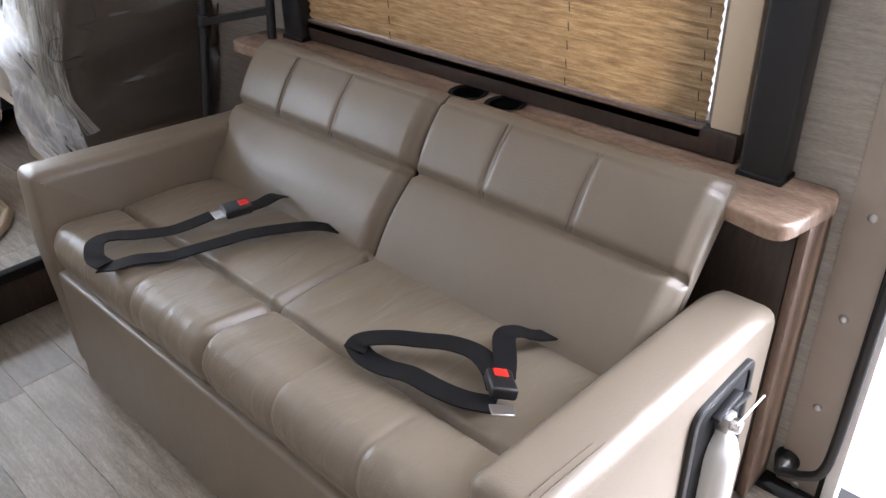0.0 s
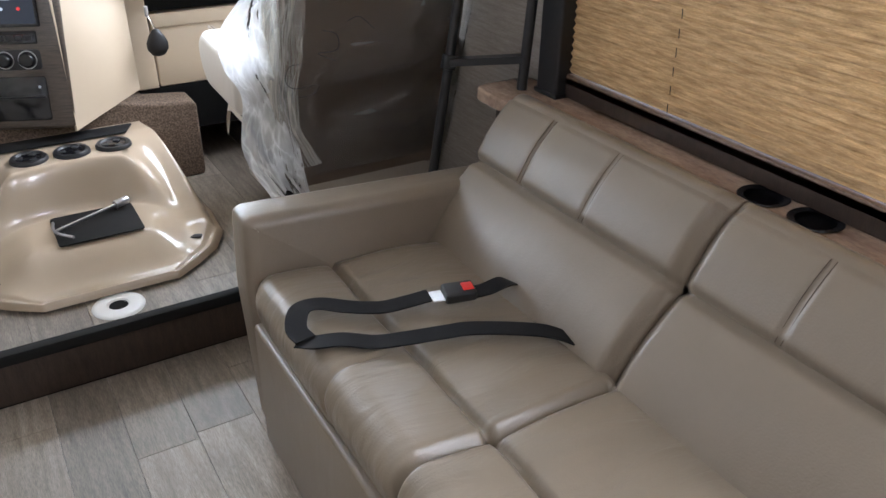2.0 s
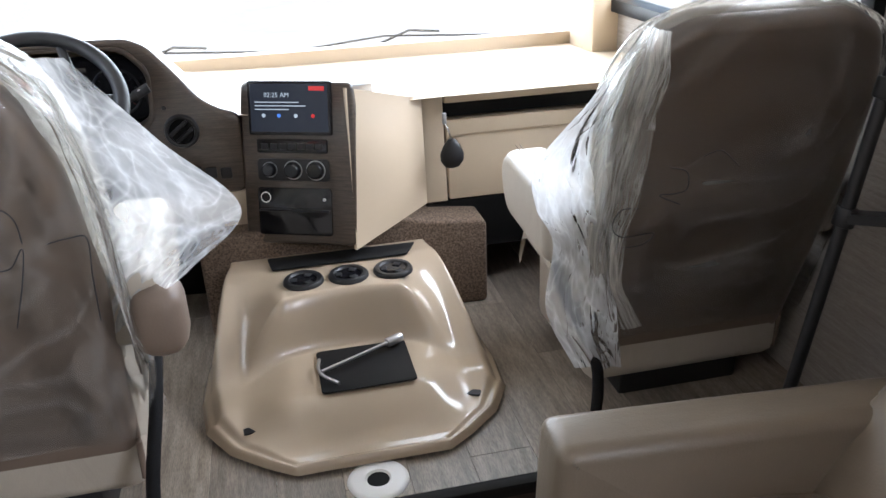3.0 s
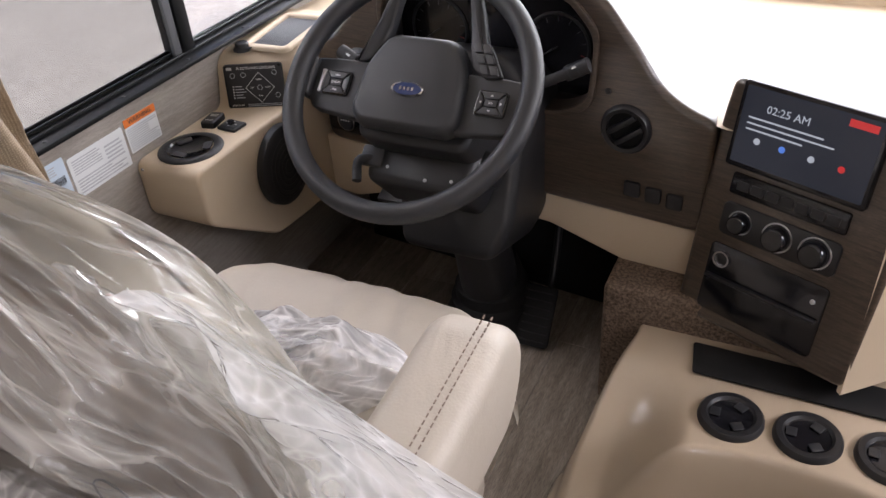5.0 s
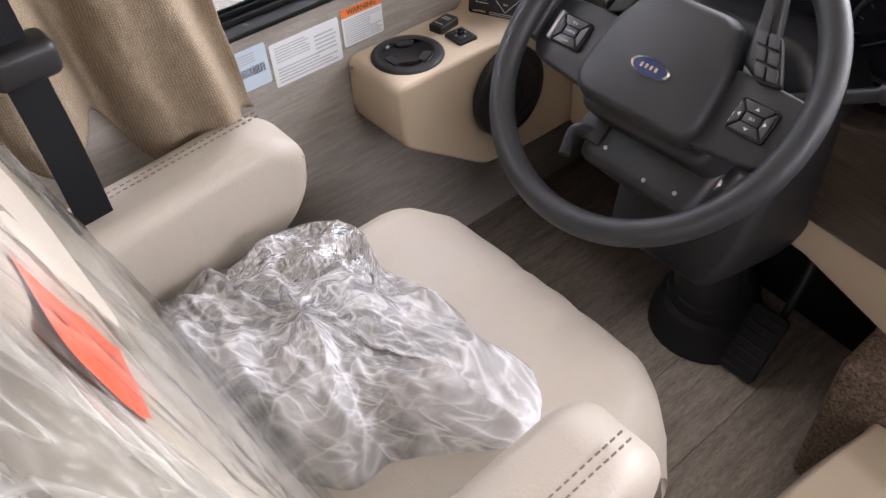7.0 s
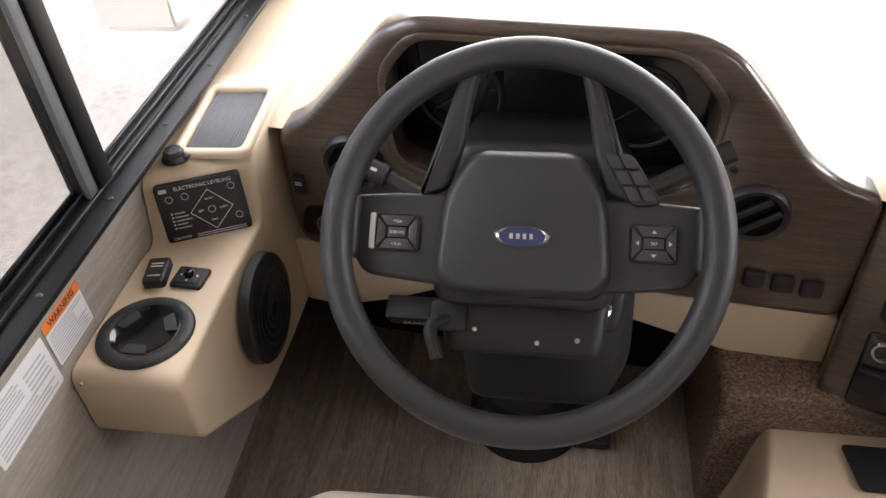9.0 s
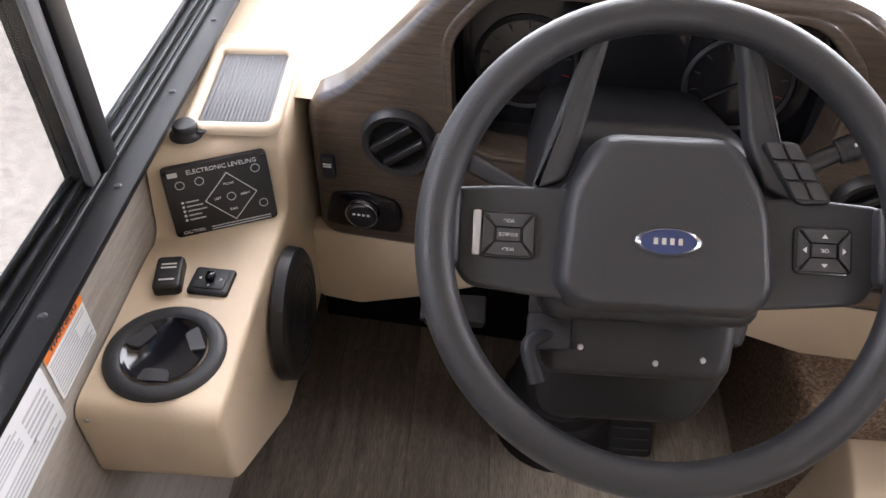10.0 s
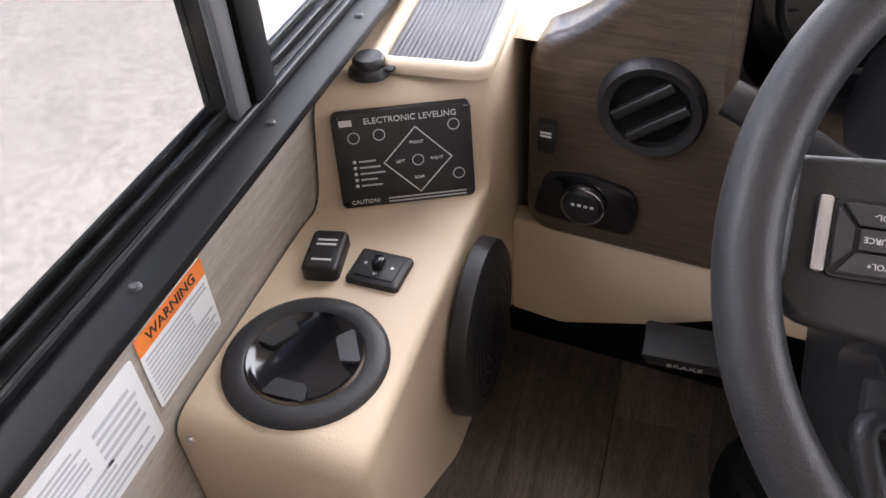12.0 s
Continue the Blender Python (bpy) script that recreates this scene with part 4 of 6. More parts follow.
def console_body():
    bm = plate(fillet(prof, 0.022, 4), (), XR - XL, Matrix.Identity(4))
    es = [e for e in bm.edges if len(e.link_faces) == 2 and abs(e.link_faces[0].normal.z - e.link_faces[1].normal.z) > 0.5 and all(abs(v.co.z) < 1e-6 for v in e.verts)]
    bmesh.ops.bevel(bm, geom=es, offset=0.008, segments=3, profile=0.5, affect="EDGES")
    for v in bm.verts:
        y, z, d = v.co.x, v.co.y, -v.co.z
        taper = 0.0
        xx = XR - d + taper * (1 - d / (XR - XL))
        v.co = (xx, y + 0.44 * (xx + 1.0) * step(3.44, 3.50, y) * (1 - step(3.56, 3.75, y)), z)
    bm.transform(mi)
    return bm


part("body", console_body(), M_BEIGE, con)
TOP = 0.752
CH = Matrix.Translation((-1.005, 3.288, TOP))
part("cup_holder", lathe([(0.047, 0.0005), (0.048, 0.004), (0.051, 0.0055), (0.062, 0.0055), (0.0665, 0.003), (0.0675, 0.0), (0.046, -0.0005)], mi @ CH, 48), M_CHARCOAL, con, "round black cup holder rim")
part("cup_well", lathe([(0.0465, 0.0062), (0.043, 0.004), (0.040, 0.0015), (0, 0.0012)], mi @ CH, 40), M_BLACK_GLOSS, con, "glossy black cup well")
for a in (150, 30, 270):
    r = radians(a)
    tab = plate(fillet([(-0.018, 0.0), (0.018, 0.0), (0.013, 0.016), (-0.013, 0.016)], 0.003, 2), (), 0.003, mi @ CH @ Matrix.Translation((0.042 * math.cos(r), 0.042 * math.sin(r), 0.0052)) @ Matrix.Rotation(r + radians(90), 4, "Z"))
    part("grip_tab", tab, M_KEYGREY, con, "rubber grip tab")
sw = frame_of((-1.035, 3.400, TOP), (0.985, 0.17, 0), (-0.17, 0.985, 0))
rock = part("rocker_switch", plate(rounded(-0.0165, 0.0165, -0.027, 0.027, 0.006), (), 0.014, mi @ sw @ Matrix.Translation((0, 0, 0.014)), 0.004, 3), M_BLACK, con, "black rocker switch")
for k, z in enumerate((0.012, 0.006, -0.014)):
    part("print", box(-0.009, 0.009, z - 0.0012, z + 0.0012, 0.0139, 0.0143, 0, 1, mi @ sw), M_PALEINK, rock)
sw2 = frame_of((-0.983, 3.397, TOP), (0.97, -0.06, 0), (0.06, 0.97, 0))
adj = part("mirror_adjuster", plate(rounded(-0.025, 0.025, -0.021, 0.021, 0.004), (), 0.006, mi @ sw2 @ Matrix.Translation((0, 0, 0.006)), 0.003, 2), M_BLACK, con, "square black mirror adjuster")
part("inset", plate(rounded(-0.019, 0.019, -0.015, 0.015, 0.003), (), 0.002, mi @ sw2 @ Matrix.Translation((0, 0, 0.0075)), 0.001), M_CHARCOAL, adj)
part("stick", box(-0.005, 0.005, -0.006, 0.006, 0.006, 0.016, 0.002, 2, mi @ sw2), M_BLACK_GLOSS, adj)
for dx, dy, rz in ((0.013, 0, -90), (-0.013, 0, 90), (0, 0.011, 0), (0, -0.011, 180)):
    part("arrow", plate([(-0.0022, -0.0015), (0.0022, -0.0015), (0, 0.002)], (), 0.0004, mi @ sw2 @ Matrix.Translation((dx, dy, 0.0082)) @ Matrix.Rotation(radians(rz), 4, "Z")), M_PALEINK, adj)

# levelling control panel on the sloped face
lv = frame_of((-0.998, 3.517, 0.7945), (0.118, 0.052, 0), (-0.006, 0.02, 0.094))
lev = thing("levelling_panel", "black levelling control panel with white diamond", "control panel", base=lv.translation)
lm = Matrix.Translation(-Vector(lev.location)) @ lv @ Matrix.Translation((0, 0, 0.006))
part("plate", plate(rounded(-0.065, 0.065, -0.048, 0.048, 0.006), (), 0.010, lm @ Matrix.Translation((0, 0, 0.003)), 0.0015), M_BLACK, lev)
lf = lm @ Matrix.Translation((0, 0, 0.0034))
dia = [(0, 0.034), (0.033, 0.0), (0, -0.034), (-0.033, 0.0)]
off = Matrix.Translation((0.012, -0.004, 0))
part("diamond", plate(dia, [[(x * 0.955, y * 0.955) for x, y in dia[::-1]]], 0.0004, lf @ off), M_PALEINK, lev, "white diamond outline")
lettering("ELECTRONIC LEVELING", 0.0082, lf @ Matrix.Translation((0.008, 0.039, 0)), M_PALEINK, lev)
part("mark", box(-0.058, -0.046, 0.036, 0.042, 0, 0.0004, 0, 1, lf), M_PALEINK, lev, "plain white maker's mark")
for txt, x, y in (("FRONT", 0.012, 0.014), ("LEFT", -0.005, -0.004), ("RIGHT", 0.030, -0.004), ("REAR", 0.012, -0.022)):
    lettering(txt, 0.0042, lf @ Matrix.Translation((x, y, 0)), M_PALEINK, lev)
lettering("CAUTION!", 0.0058, lf @ Matrix.Translation((-0.042, -0.042, 0)), M_PALEINK, lev)
for k in range(2):
    part("print", box(-0.02, 0.056, -0.0415 - 0.0035 * k, -0.040 - 0.0035 * k, 0, 0.0003, 0, 1, lf), M_GREYINK, lev)
for x, y in ((-0.046, 0.024), (-0.022, 0.025), (0.048, 0.028), (0.05, -0.022), (0.012, -0.004)):
    part("button", lathe([(0.0048, 0.0004), (0.0058, 0.0004), (0.0058, 0), (0.0048, 0)], lf @ Matrix.Translation((x, y, 0)), 20), M_GREYINK, lev)
for k in range(5):
    part("lamp", lathe([(0, 0.0005), (0.0016, 0.0005), (0.0018, 0)], lf @ Matrix.Translation((-0.048, 0.0 - 0.0062 * k, 0)), 10), M_PALEINK, lev)
    part("print", box(-0.044, -0.028 + 0.004 * (k % 3), -0.001 - 0.0062 * k, 0.0008 - 0.0062 * k, 0, 0.0003, 0, 1, lf), M_GREYINK, lev)
for x, y in ((0.06, 0.043), (-0.06, 0.043), (-0.06, -0.043), (0.06, -0.043)):
    part("screw", lathe([(0, 0.0012), (0.002, 0.001), (0.0026, 0)], lf @ Matrix.Translation((x, y, 0)), 10), M_BLACK_GLOSS, lev)

# tray and socket on the upper level
tr = frame_of((-0.985, 3.645, 0.866), (1, 0.04, 0), (0, 1, 0.04))
tray = part("tray", plate(rounded(-0.046, 0.046, -0.082, 0.082, 0.008), (), 0.004, mi @ tr @ Matrix.Translation((0, 0, 0.0035)), 0.001), M_SCREENGREY, con, "ribbed grey phone tray")
for k in range(17):
    x = -0.040 + 0.005 * k
    part("rib", box(x - 0.0014, x + 0.0014, -0.078, 0.078, 0.0035, 0.0052, 0.0006, 1, mi @ tr), M_SCREENGREY, tray)
part("tray_lip", plate(rounded(-0.062, 0.060, -0.098, 0.098, 0.02), [rounded(-0.046, 0.046, -0.082, 0.082, 0.008)[::-1]], 0.012, mi @ tr @ Matrix.Translation((0, 0, 0.012)), 0.006, 3), M_BEIGE, con, "raised beige tray surround")
sk = Matrix.Translation((-1.036, 3.545, 0.862))
sock = part("socket", lathe([(0, 0.017), (0.013, 0.017), (0.0155, 0.014), (0.0155, 0.008), (0.018, 0.006), (0.0205, 0.003), (0.021, 0)], mi @ sk, 28), M_BLACK, con, "capped black power socket")
part("cap_tab", box(0.014, 0.026, -0.006, 0.006, 0.005, 0.0085, 0.002, 2, mi @ sk), M_BLACK, sock)
# speaker grille on the inner side of the console
sp = frame_of((-0.905, 3.45, 0.645), (0, 1, 0), (-0.02, 0, 1))
spk = part("speaker", lathe([(0, 0.012), (0.06, 0.014), (0.088, 0.012), (0.095, 0.006), (0.097, -0.012)], mi @ sp @ Matrix.Diagonal((0.90, 0.97, 0.85, 1)), 40), M_BLACK, con, "round black speaker grille")
for k in range(1, 6):
    part("grille_ring", lathe([(0.014 * k, 0.0138), (0.014 * k + 0.003, 0.0152), (0.014 * k + 0.006, 0.0138)], mi @ sp @ Matrix.Diagonal((0.90, 0.97, 0.85, 1)), 32), M_BLACK, spk)
part("screw", lathe([(0, 0.002), (0.003, 0.002), (0.004, 0)], mi @ frame_of((-1.065, 3.2045, 0.737), (1, 0, 0), (0, 0, 1)), 12), M_CHROME, con)

# ---- dashboard ----
dash = thing("dashboard", "beige dashboard with dark wood-grain instrument panel", "dashboard", base=(0, 3.7, 0.5))
mi = Matrix.Translation(-Vector(dash.location))


def shear(bm):
    """The panel stands a little askew, nearer on the passenger side."""
    for v in bm.verts:
        v.co.y += -0.11 * v.co.x
    bm.transform(mi)
    return bm


PY = 3.535
DF = frame_of((0, PY, 0), (1, 0, 0), (0, 0, 1))
crest = [(-0.905, 0.858), (-0.855, 0.882), (-0.79, 0.950), (-0.715, 1.036), (-0.665, 1.062), (-0.285, 1.060), (-0.232, 1.036), (-0.165, 0.955), (-0.115, 0.885), (-0.065, 0.853), (-0.012, 0.838)]
outer = fillet(crest + [(-0.012, 0.602), (-0.33, 0.606), (-0.905, 0.622)], 0.035, 5)
hole = fillet([(-0.705, 0.835), (-0.66, 0.808), (-0.315, 0.805), (-0.255, 0.835), (-0.245, 0.965), (-0.305, 1.030), (-0.660, 1.034), (-0.712, 0.970)], 0.03, 4)
part("instrument_panel", shear(plate(outer, [hole[::-1]], 0.05, DF, 0.014, 4)), M_WOOD, dash, "glossy dark wood-grain panel")
part("cluster_rim", shear(plate(fillet([(x * 1.0 + (-0.012 if x < -0.48 else 0.012), y + (0.010 if y > 0.9 else -0.010)) for x, y in hole], 0.002, 1), [hole[::-1]], 0.008, frame_of((0, PY - 0.004, 0), (1, 0, 0), (0, 0, 1)), 0.003, 2)), M_WOOD, dash, "raised wood-grain rim")
part("cluster_tunnel", shear(join(box(-0.722, -0.712, PY + 0.008, PY + 0.09, 0.80, 0.965), box(-0.246, -0.236, PY + 0.008, PY + 0.09, 0.80, 0.965), box(-0.73, -0.228, PY + 0.008, PY + 0.09, 0.785, 0.805), box(-0.66, -0.305, PY + 0.008, PY + 0.09, 1.033, 1.037))), M_BLACK, dash, "black cluster shroud")
clu = part("instrument_display", shear(box(-0.715, -0.245, PY + 0.085, PY + 0.10, 0.79, 1.005)), M_BLACK_GLOSS, dash, "dark unlit instrument face")
for gx, gr in ((-0.615, 0.062), (-0.345, 0.062)):
    g = frame_of((gx, PY + 0.0845, 0.9), (1, 0, 0), (0, 0, 1))
    part("gauge", shear(lathe([(gr, 0.001), (gr + 0.004, 0.004), (gr + 0.008, 0.001)], g, 40)), M_CHARCOAL, clu)
    for k in range(11):
        a = radians(220 - 26 * k)
        tick = box(gr - 0.012, gr - 0.003, -0.0008, 0.0008, 0, 0.001, 0, 1, g @ Matrix.Rotation(a, 4, "Z"))
        part("tick", shear(tick), M_DIALRED if k > 8 else M_KEYGREY, clu)
    nd = box(0, gr - 0.014, -0.0012, 0.0012, 0.001, 0.003, 0, 1, g @ Matrix.Rotation(radians(215), 4, "Z"))
    part("needle", shear(nd), M_KEYGREY, clu)
part("cluster_screen", shear(box(-0.545, -0.415, PY + 0.082, PY + 0.0855, 0.845, 0.975, 0.002)), M_BLACK_GLOSS, clu)
low = fillet([(-0.925, 0.62), (-0.925, 0.468), (-0.855, 0.462), (-0.745, 0.50), (-0.66, 0.540), (-0.33, 0.532), (-0.05, 0.455), (-0.012, 0.455), (-0.012, 0.60), (-0.33, 0.604)], 0.01, 3)
part("lower_panel", shear(plate(low, (), 0.03, frame_of((0, PY + 0.012, 0), (1, 0, 0), (0, 0, 1)), 0.006, 3)), M_BEIGE, dash, "beige lower panel")


def crest_at(x):
    for (a, za), (b, zb) in zip(crest, crest[1:]):
        if a <= x <= b:
            return za + (zb - za) * (x - a) / (b - a)
    return 0.842


def top_deck(u, v):
    x = LW + 0.002 + u * (RW - LW - 0.004)
    y0 = PY + 0.012 - 0.11 * x if x < -0.01 else 3.54
    if x > 0.31:
        y0 = 3.54 + 0.02 * step(0.31, 0.6, x)
    y = y0 + v * (4.30 - y0)
    base = 0.862 - 0.03 * step(-0.9, 0.2, x)
    hood = max(0.0, crest_at(x) - base - 0.004) if -0.9 < x < -0.012 else 0.0
    z = base + hood * (1 - step(0.12, 0.62, v)) - (0.006 if v == 0 else 0) - 0.02 * v
    return (x, y - 3.7, z - 0.5)


part("top_deck", surface(top_deck, 120, 26, 0.0), M_BEIGE, dash, "beige dash top")


def vent(x, z, r):
    f = frame_of((x, PY - 0.002, z), (1, 0, 0), (0, 0, 1))
    v = part("air_vent", shear(lathe([(r * 0.72, 0.002), (r * 0.76, 0.010), (r * 0.92, 0.012), (r, 0.006), (r * 1.02, -0.003)], f, 40)), M_BLACK, dash, "round black air vent")
    # flat black disc paints the shade behind the vanes
    part("vent_back", shear(lathe([(0, 0.001), (r * 0.75, 0.001)], f, 30)), M_DARK, v)
    t = f @ Matrix.Rotation(radians(38), 4, "Z")
    for k in (-1, 1):
        part("vane", shear(box(-r * 0.66, r * 0.66, k * r * 0.26 - 0.005, k * r * 0.26 + 0.005, 0.002, 0.013, 0.002, 2, t)), M_BLACK, v)


vent(-0.780, 0.812, 0.052)
vent(-0.176, 0.797, 0.048)
lk = frame_of((-0.835, PY - 0.001, 0.683), (1, 0, 0), (0, 0, 1))
sp_ = fillet([(-0.060, -0.030), (0.052, -0.034), (0.058, 0.0), (0.050, 0.026), (0.0, 0.036), (-0.046, 0.028), (-0.054, 0.0)], 0.012, 4)
lsw = part("light_switch", shear(plate(sp_, (), 0.008, lk @ Matrix.Translation((0, 0, 0.006)), 0.003, 2)), M_BLACK_GLOSS, dash, "black headlight switch plate")
part("knob", shear(lathe([(0, 0.019), (0.019, 0.019), (0.0225, 0.015), (0.0235, 0.006)], lk @ Matrix.Translation((-0.002, 0.001, 0)), 32)), M_BLACK, lsw, "black rotary knob")
part("knob_ring", shear(lathe([(0.0225, 0.0155), (0.0242, 0.0150), (0.0246, 0.0100)], lk @ Matrix.Translation((-0.002, 0.001, 0)), 32)), M_CHROME, lsw, "chrome ring")
for k in range(4):
    part("print", shear(box(-0.014 + 0.007 * k, -0.010 + 0.007 * k, 0.004, 0.0075, 0.019, 0.0194, 0, 1, lk)), M_PALEINK, lsw)
st = frame_of((-0.882, PY - 0.001, 0.758), (1, 0, 0), (0, 0, 1))
stb = part("start_switch", shear(plate(rounded(-0.0105, 0.0105, -0.019, 0.019, 0.004), (), 0.012, st @ Matrix.Translation((0, 0, 0.008)), 0.003, 2)), M_BLACK, dash, "small black dash switch")
for k in range(2):
    part("print", shear(box(-0.006, 0.006, 0.006 - 0.004 * k, 0.0085 - 0.004 * k, 0.008, 0.0084, 0, 1, st)), M_PALEINK, stb)
for k in range(3):
    b3 = frame_of((-0.155 + 0.042 * k, PY - 0.001, 0.672 - 0.004 * k), (1, 0, 0), (0, 0, 1))
    part("button", shear(plate(rounded(-0.016, 0.016, -0.016, 0.016, 0.005), (), 0.010, b3 @ Matrix.Translation((0, 0, 0.007)), 0.003, 2)), M_BLACK, dash, "black dash button")
part("hole_plug", shear(lathe([(0, 0.003), (0.005, 0.003), (0.0065, 0)], frame_of((-0.215, PY, 0.865), (1, 0, 0), (0, 0, 1)), 14)), M_BLACK, dash)
br = frame_of((-0.70, 3.585, 0.505), (1, 0, 0), (0, -0.35, 1))
brk = thing("brake_release", "black parking brake release handle under the dash", "handle", base=(-0.70, 3.60, 0.505))
bi = Matrix.Translation(-Vector(brk.location))
part("grip", box(-0.045, 0.05, -0.014, 0.014, -0.03, 0.012, 0.006, 3, bi @ br), M_BLACK, brk)
part("top_plate", box(-0.050, 0.052, 0.012, 0.024, -0.03, 0.016, 0.004, 2, bi @ br), M_BLACK, brk)
lettering("BRAKE", 0.014, bi @ br @ Matrix.Translation((0.0, -0.003, 0.0125)), M_PALEINK, brk)

# firewall behind the pedals, its colour blackened to stand for the footwell's shade
part("kick_panel", shear(box(-0.98, -0.05, PY + 0.24, PY + 0.26, 0.15, 0.62)), M_DARK, dash, "footwell firewall blackened as shade")

# ---- centre stack ----
stack = thing("centre_stack", "dark wood-grain centre stack with display", "centre console", base=(0.14, 3.45, 0.45))
SR = Vector((0.272, -0.112, 0)).normalized()
SU = Vector((0.02, 0.085, 0.45)).normalized()
SF = frame_of((0.136, 3.415, 0.46), SR, SU)
sm = Matrix.Translation(-Vector(stack.location)) @ SF
W = 0.148
WL = W + 0.040
op = fillet([(-WL, 0.0), (W, 0.0), (W * 1.02, 0.40), (W * 0.98, 0.468), (-WL * 0.97, 0.468), (-WL, 0.40)], 0.02, 4)
part("bezel", plate(op, (), 0.22, sm, 0.010, 3), M_WOOD, stack, "dark wood-grain bezel")
sm = sm @ Matrix.Translation((-0.034, 0, 0))
mon = part("display", plate(rounded(-0.122, 0.122, 0.320, 0.472, 0.006), (), 0.016, sm @ Matrix.Translation((0, 0, 0.014)), 0.003, 2), M_BLACK_GLOSS, stack, "lit dashboard display")
part("display_face", plate(rounded(-0.114, 0.114, 0.330, 0.464, 0.003), (), 0.001, sm @ Matrix.Translation((0, 0, 0.0148))), M_DISPLAY, mon)
df = sm @ Matrix.Translation((0, 0, 0.0152))
lettering("02:25 AM", 0.019, df @ Matrix.Translation((-0.035, 0.432, 0)), M_DISPLAY_TEXT, mon)
for k, (a, b) in enumerate(((-0.10, 0.03), (-0.10, 0.05), (-0.10, 0.0))):
    part("print", box(a, b, 0.411 - 0.010 * k, 0.414 - 0.010 * k, 0, 0.0003, 0, 1, df), M_DISPLAY_TEXT, mon)
for k, x in enumerate((-0.075, -0.03, 0.02, 0.07)):
    part("icon", plate([(x + 0.006 * math.cos(a * 0.7854), 0.375 + 0.006 * math.sin(a * 0.7854)) for a in range(8)], (), 0.0004, df @ Matrix.Translation((0, 0, 0.0004))), M_DISPLAY_BLUE if k == 1 else (M_DISPLAY_RED if k == 3 else M_DISPLAY_TEXT), mon)
part("icon", box(0.06, 0.105, 0.445, 0.457, 0, 0.0004, 0, 1, df), M_DISPLAY_RED, mon)
rad = part("button_bar", plate(rounded(-0.105, 0.105, 0.268, 0.308, 0.005), (), 0.012, sm @ Matrix.Translation((0, 0, 0.006)), 0.003, 2), M_BLACK_GLOSS, stack, "black display button bar")
for k in range(7):
    part("button", plate(rounded(-0.092 + 0.027 * k, -0.070 + 0.027 * k, 0.279, 0.296, 0.003), (), 0.003, sm @ Matrix.Translation((0, 0, 0.0085)), 0.001), M_BLACK, rad)
hv = part("climate_panel", plate(rounded(-0.108, 0.108, 0.188, 0.252, 0.012), (), 0.010, sm @ Matrix.Translation((0, 0, 0.004)), 0.003, 2), M_BLACK, stack, "black climate control panel")
for x, r in ((-0.07, 0.018), (0.0, 0.022), (0.068, 0.023)):
    part("dial", lathe([(0, 0.020), (r * 0.8, 0.020), (r, 0.015), (r * 1.05, 0.004)], sm @ Matrix.Translation((x, 0.22, 0.004)), 28), M_BLACK_GLOSS, hv)
    part("dial_ring", lathe([(r * 1.12, 0.0008), (r * 1.22, 0.0012), (r * 1.26, 0.0003)], sm @ Matrix.Translation((x, 0.22, 0.0038)), 28), M_STEEL, hv)
cb = part("cubby", plate(rounded(-0.112, 0.112, 0.028, 0.168, 0.010), (), 0.006, sm @ Matrix.Translation((0, 0, 0.003)), 0.002, 2), M_BLACK_GLOSS, stack, "open black cubby")
part("cubby_shelf", box(-0.106, 0.106, 0.10, 0.106, 0.003, 0.014, 0.001, 1, sm), M_BLACK, cb)
part("socket_ring", lathe([(0.011, 0.001), (0.013, 0.006), (0.016, 0.006), (0.017, 0.001)], sm @ Matrix.Translation((-0.085, 0.14, 0.003)), 24), M_CHROME, cb, "chrome socket ring")
part("lamp", lathe([(0, 0.004), (0.004, 0.003), (0.005, 0)], sm @ Matrix.Translation((0.09, 0.135, 0.003)), 14), M_PALEINK, cb)
part("neck", box(-0.13, 0.12, 0.16, 0.30, -0.02, 0.38, 0.02, 3), M_BEIGE, stack, "beige stack housing")


def cheek(u, v):
    a0, a1 = Vector((0.272, 3.36, 0.448)), Vector((0.520, 3.535, 0.500))
    b0, b1 = Vector((0.285, 3.44, 0.905)), Vector((0.525, 3.58, 0.822))
    p = a0.lerp(a1, u).lerp(b0.lerp(b1, u), v) + Vector((0.4, -0.6, 0)).normalized() * 0.018 * math.sin(math.pi * u) * math.sin(math.pi * min(1, v * 1.1))
    return p - Vector(stack.location)


part("side_cheek", surface(cheek, 14, 14, 0.012), M_BEIGE, stack, "smooth beige side panel")

# ---- glove box side ----
gb = thing("glove_box", "beige glove box with recessed top slot", "glove box", base=(0.85, 3.56, 0.6))
gi = Matrix.Translation(-Vector(gb.location))
GF = frame_of((0, 3.545, 0), (1, 0.0, 0), (0, 0.10, 1))
part("surround", plate([(0.515, 0.478), (0.60, 0.478), (0.60, 0.815), (0.515, 0.828)], (), 0.14, gi @ GF, 0.006, 3), M_BEIGE, gb)
part("door", plate(rounded(0.606, 1.345, 0.480, 0.738, 0.008), (), 0.05, gi @ GF @ Matrix.Translation((0, 0, -0.006)), 0.006, 3), M_BEIGE, gb, "beige flap door")
part("door_ledge", plate(rounded(0.606, 1.345, 0.690, 0.738, 0.004), (), 0.01, gi @ GF @ Matrix.Translation((0, 0, 0.002)), 0.003, 3), M_BEIGE, gb)
# black backing plate puts the slot's shade into colour
part("slot", plate(rounded(0.606, 1.345, 0.742, 0.790, 0.004), (), 0.01, gi @ GF @ Matrix.Translation((0, 0, -0.05))), M_DARK, gb, "slot backed with black as its shade")
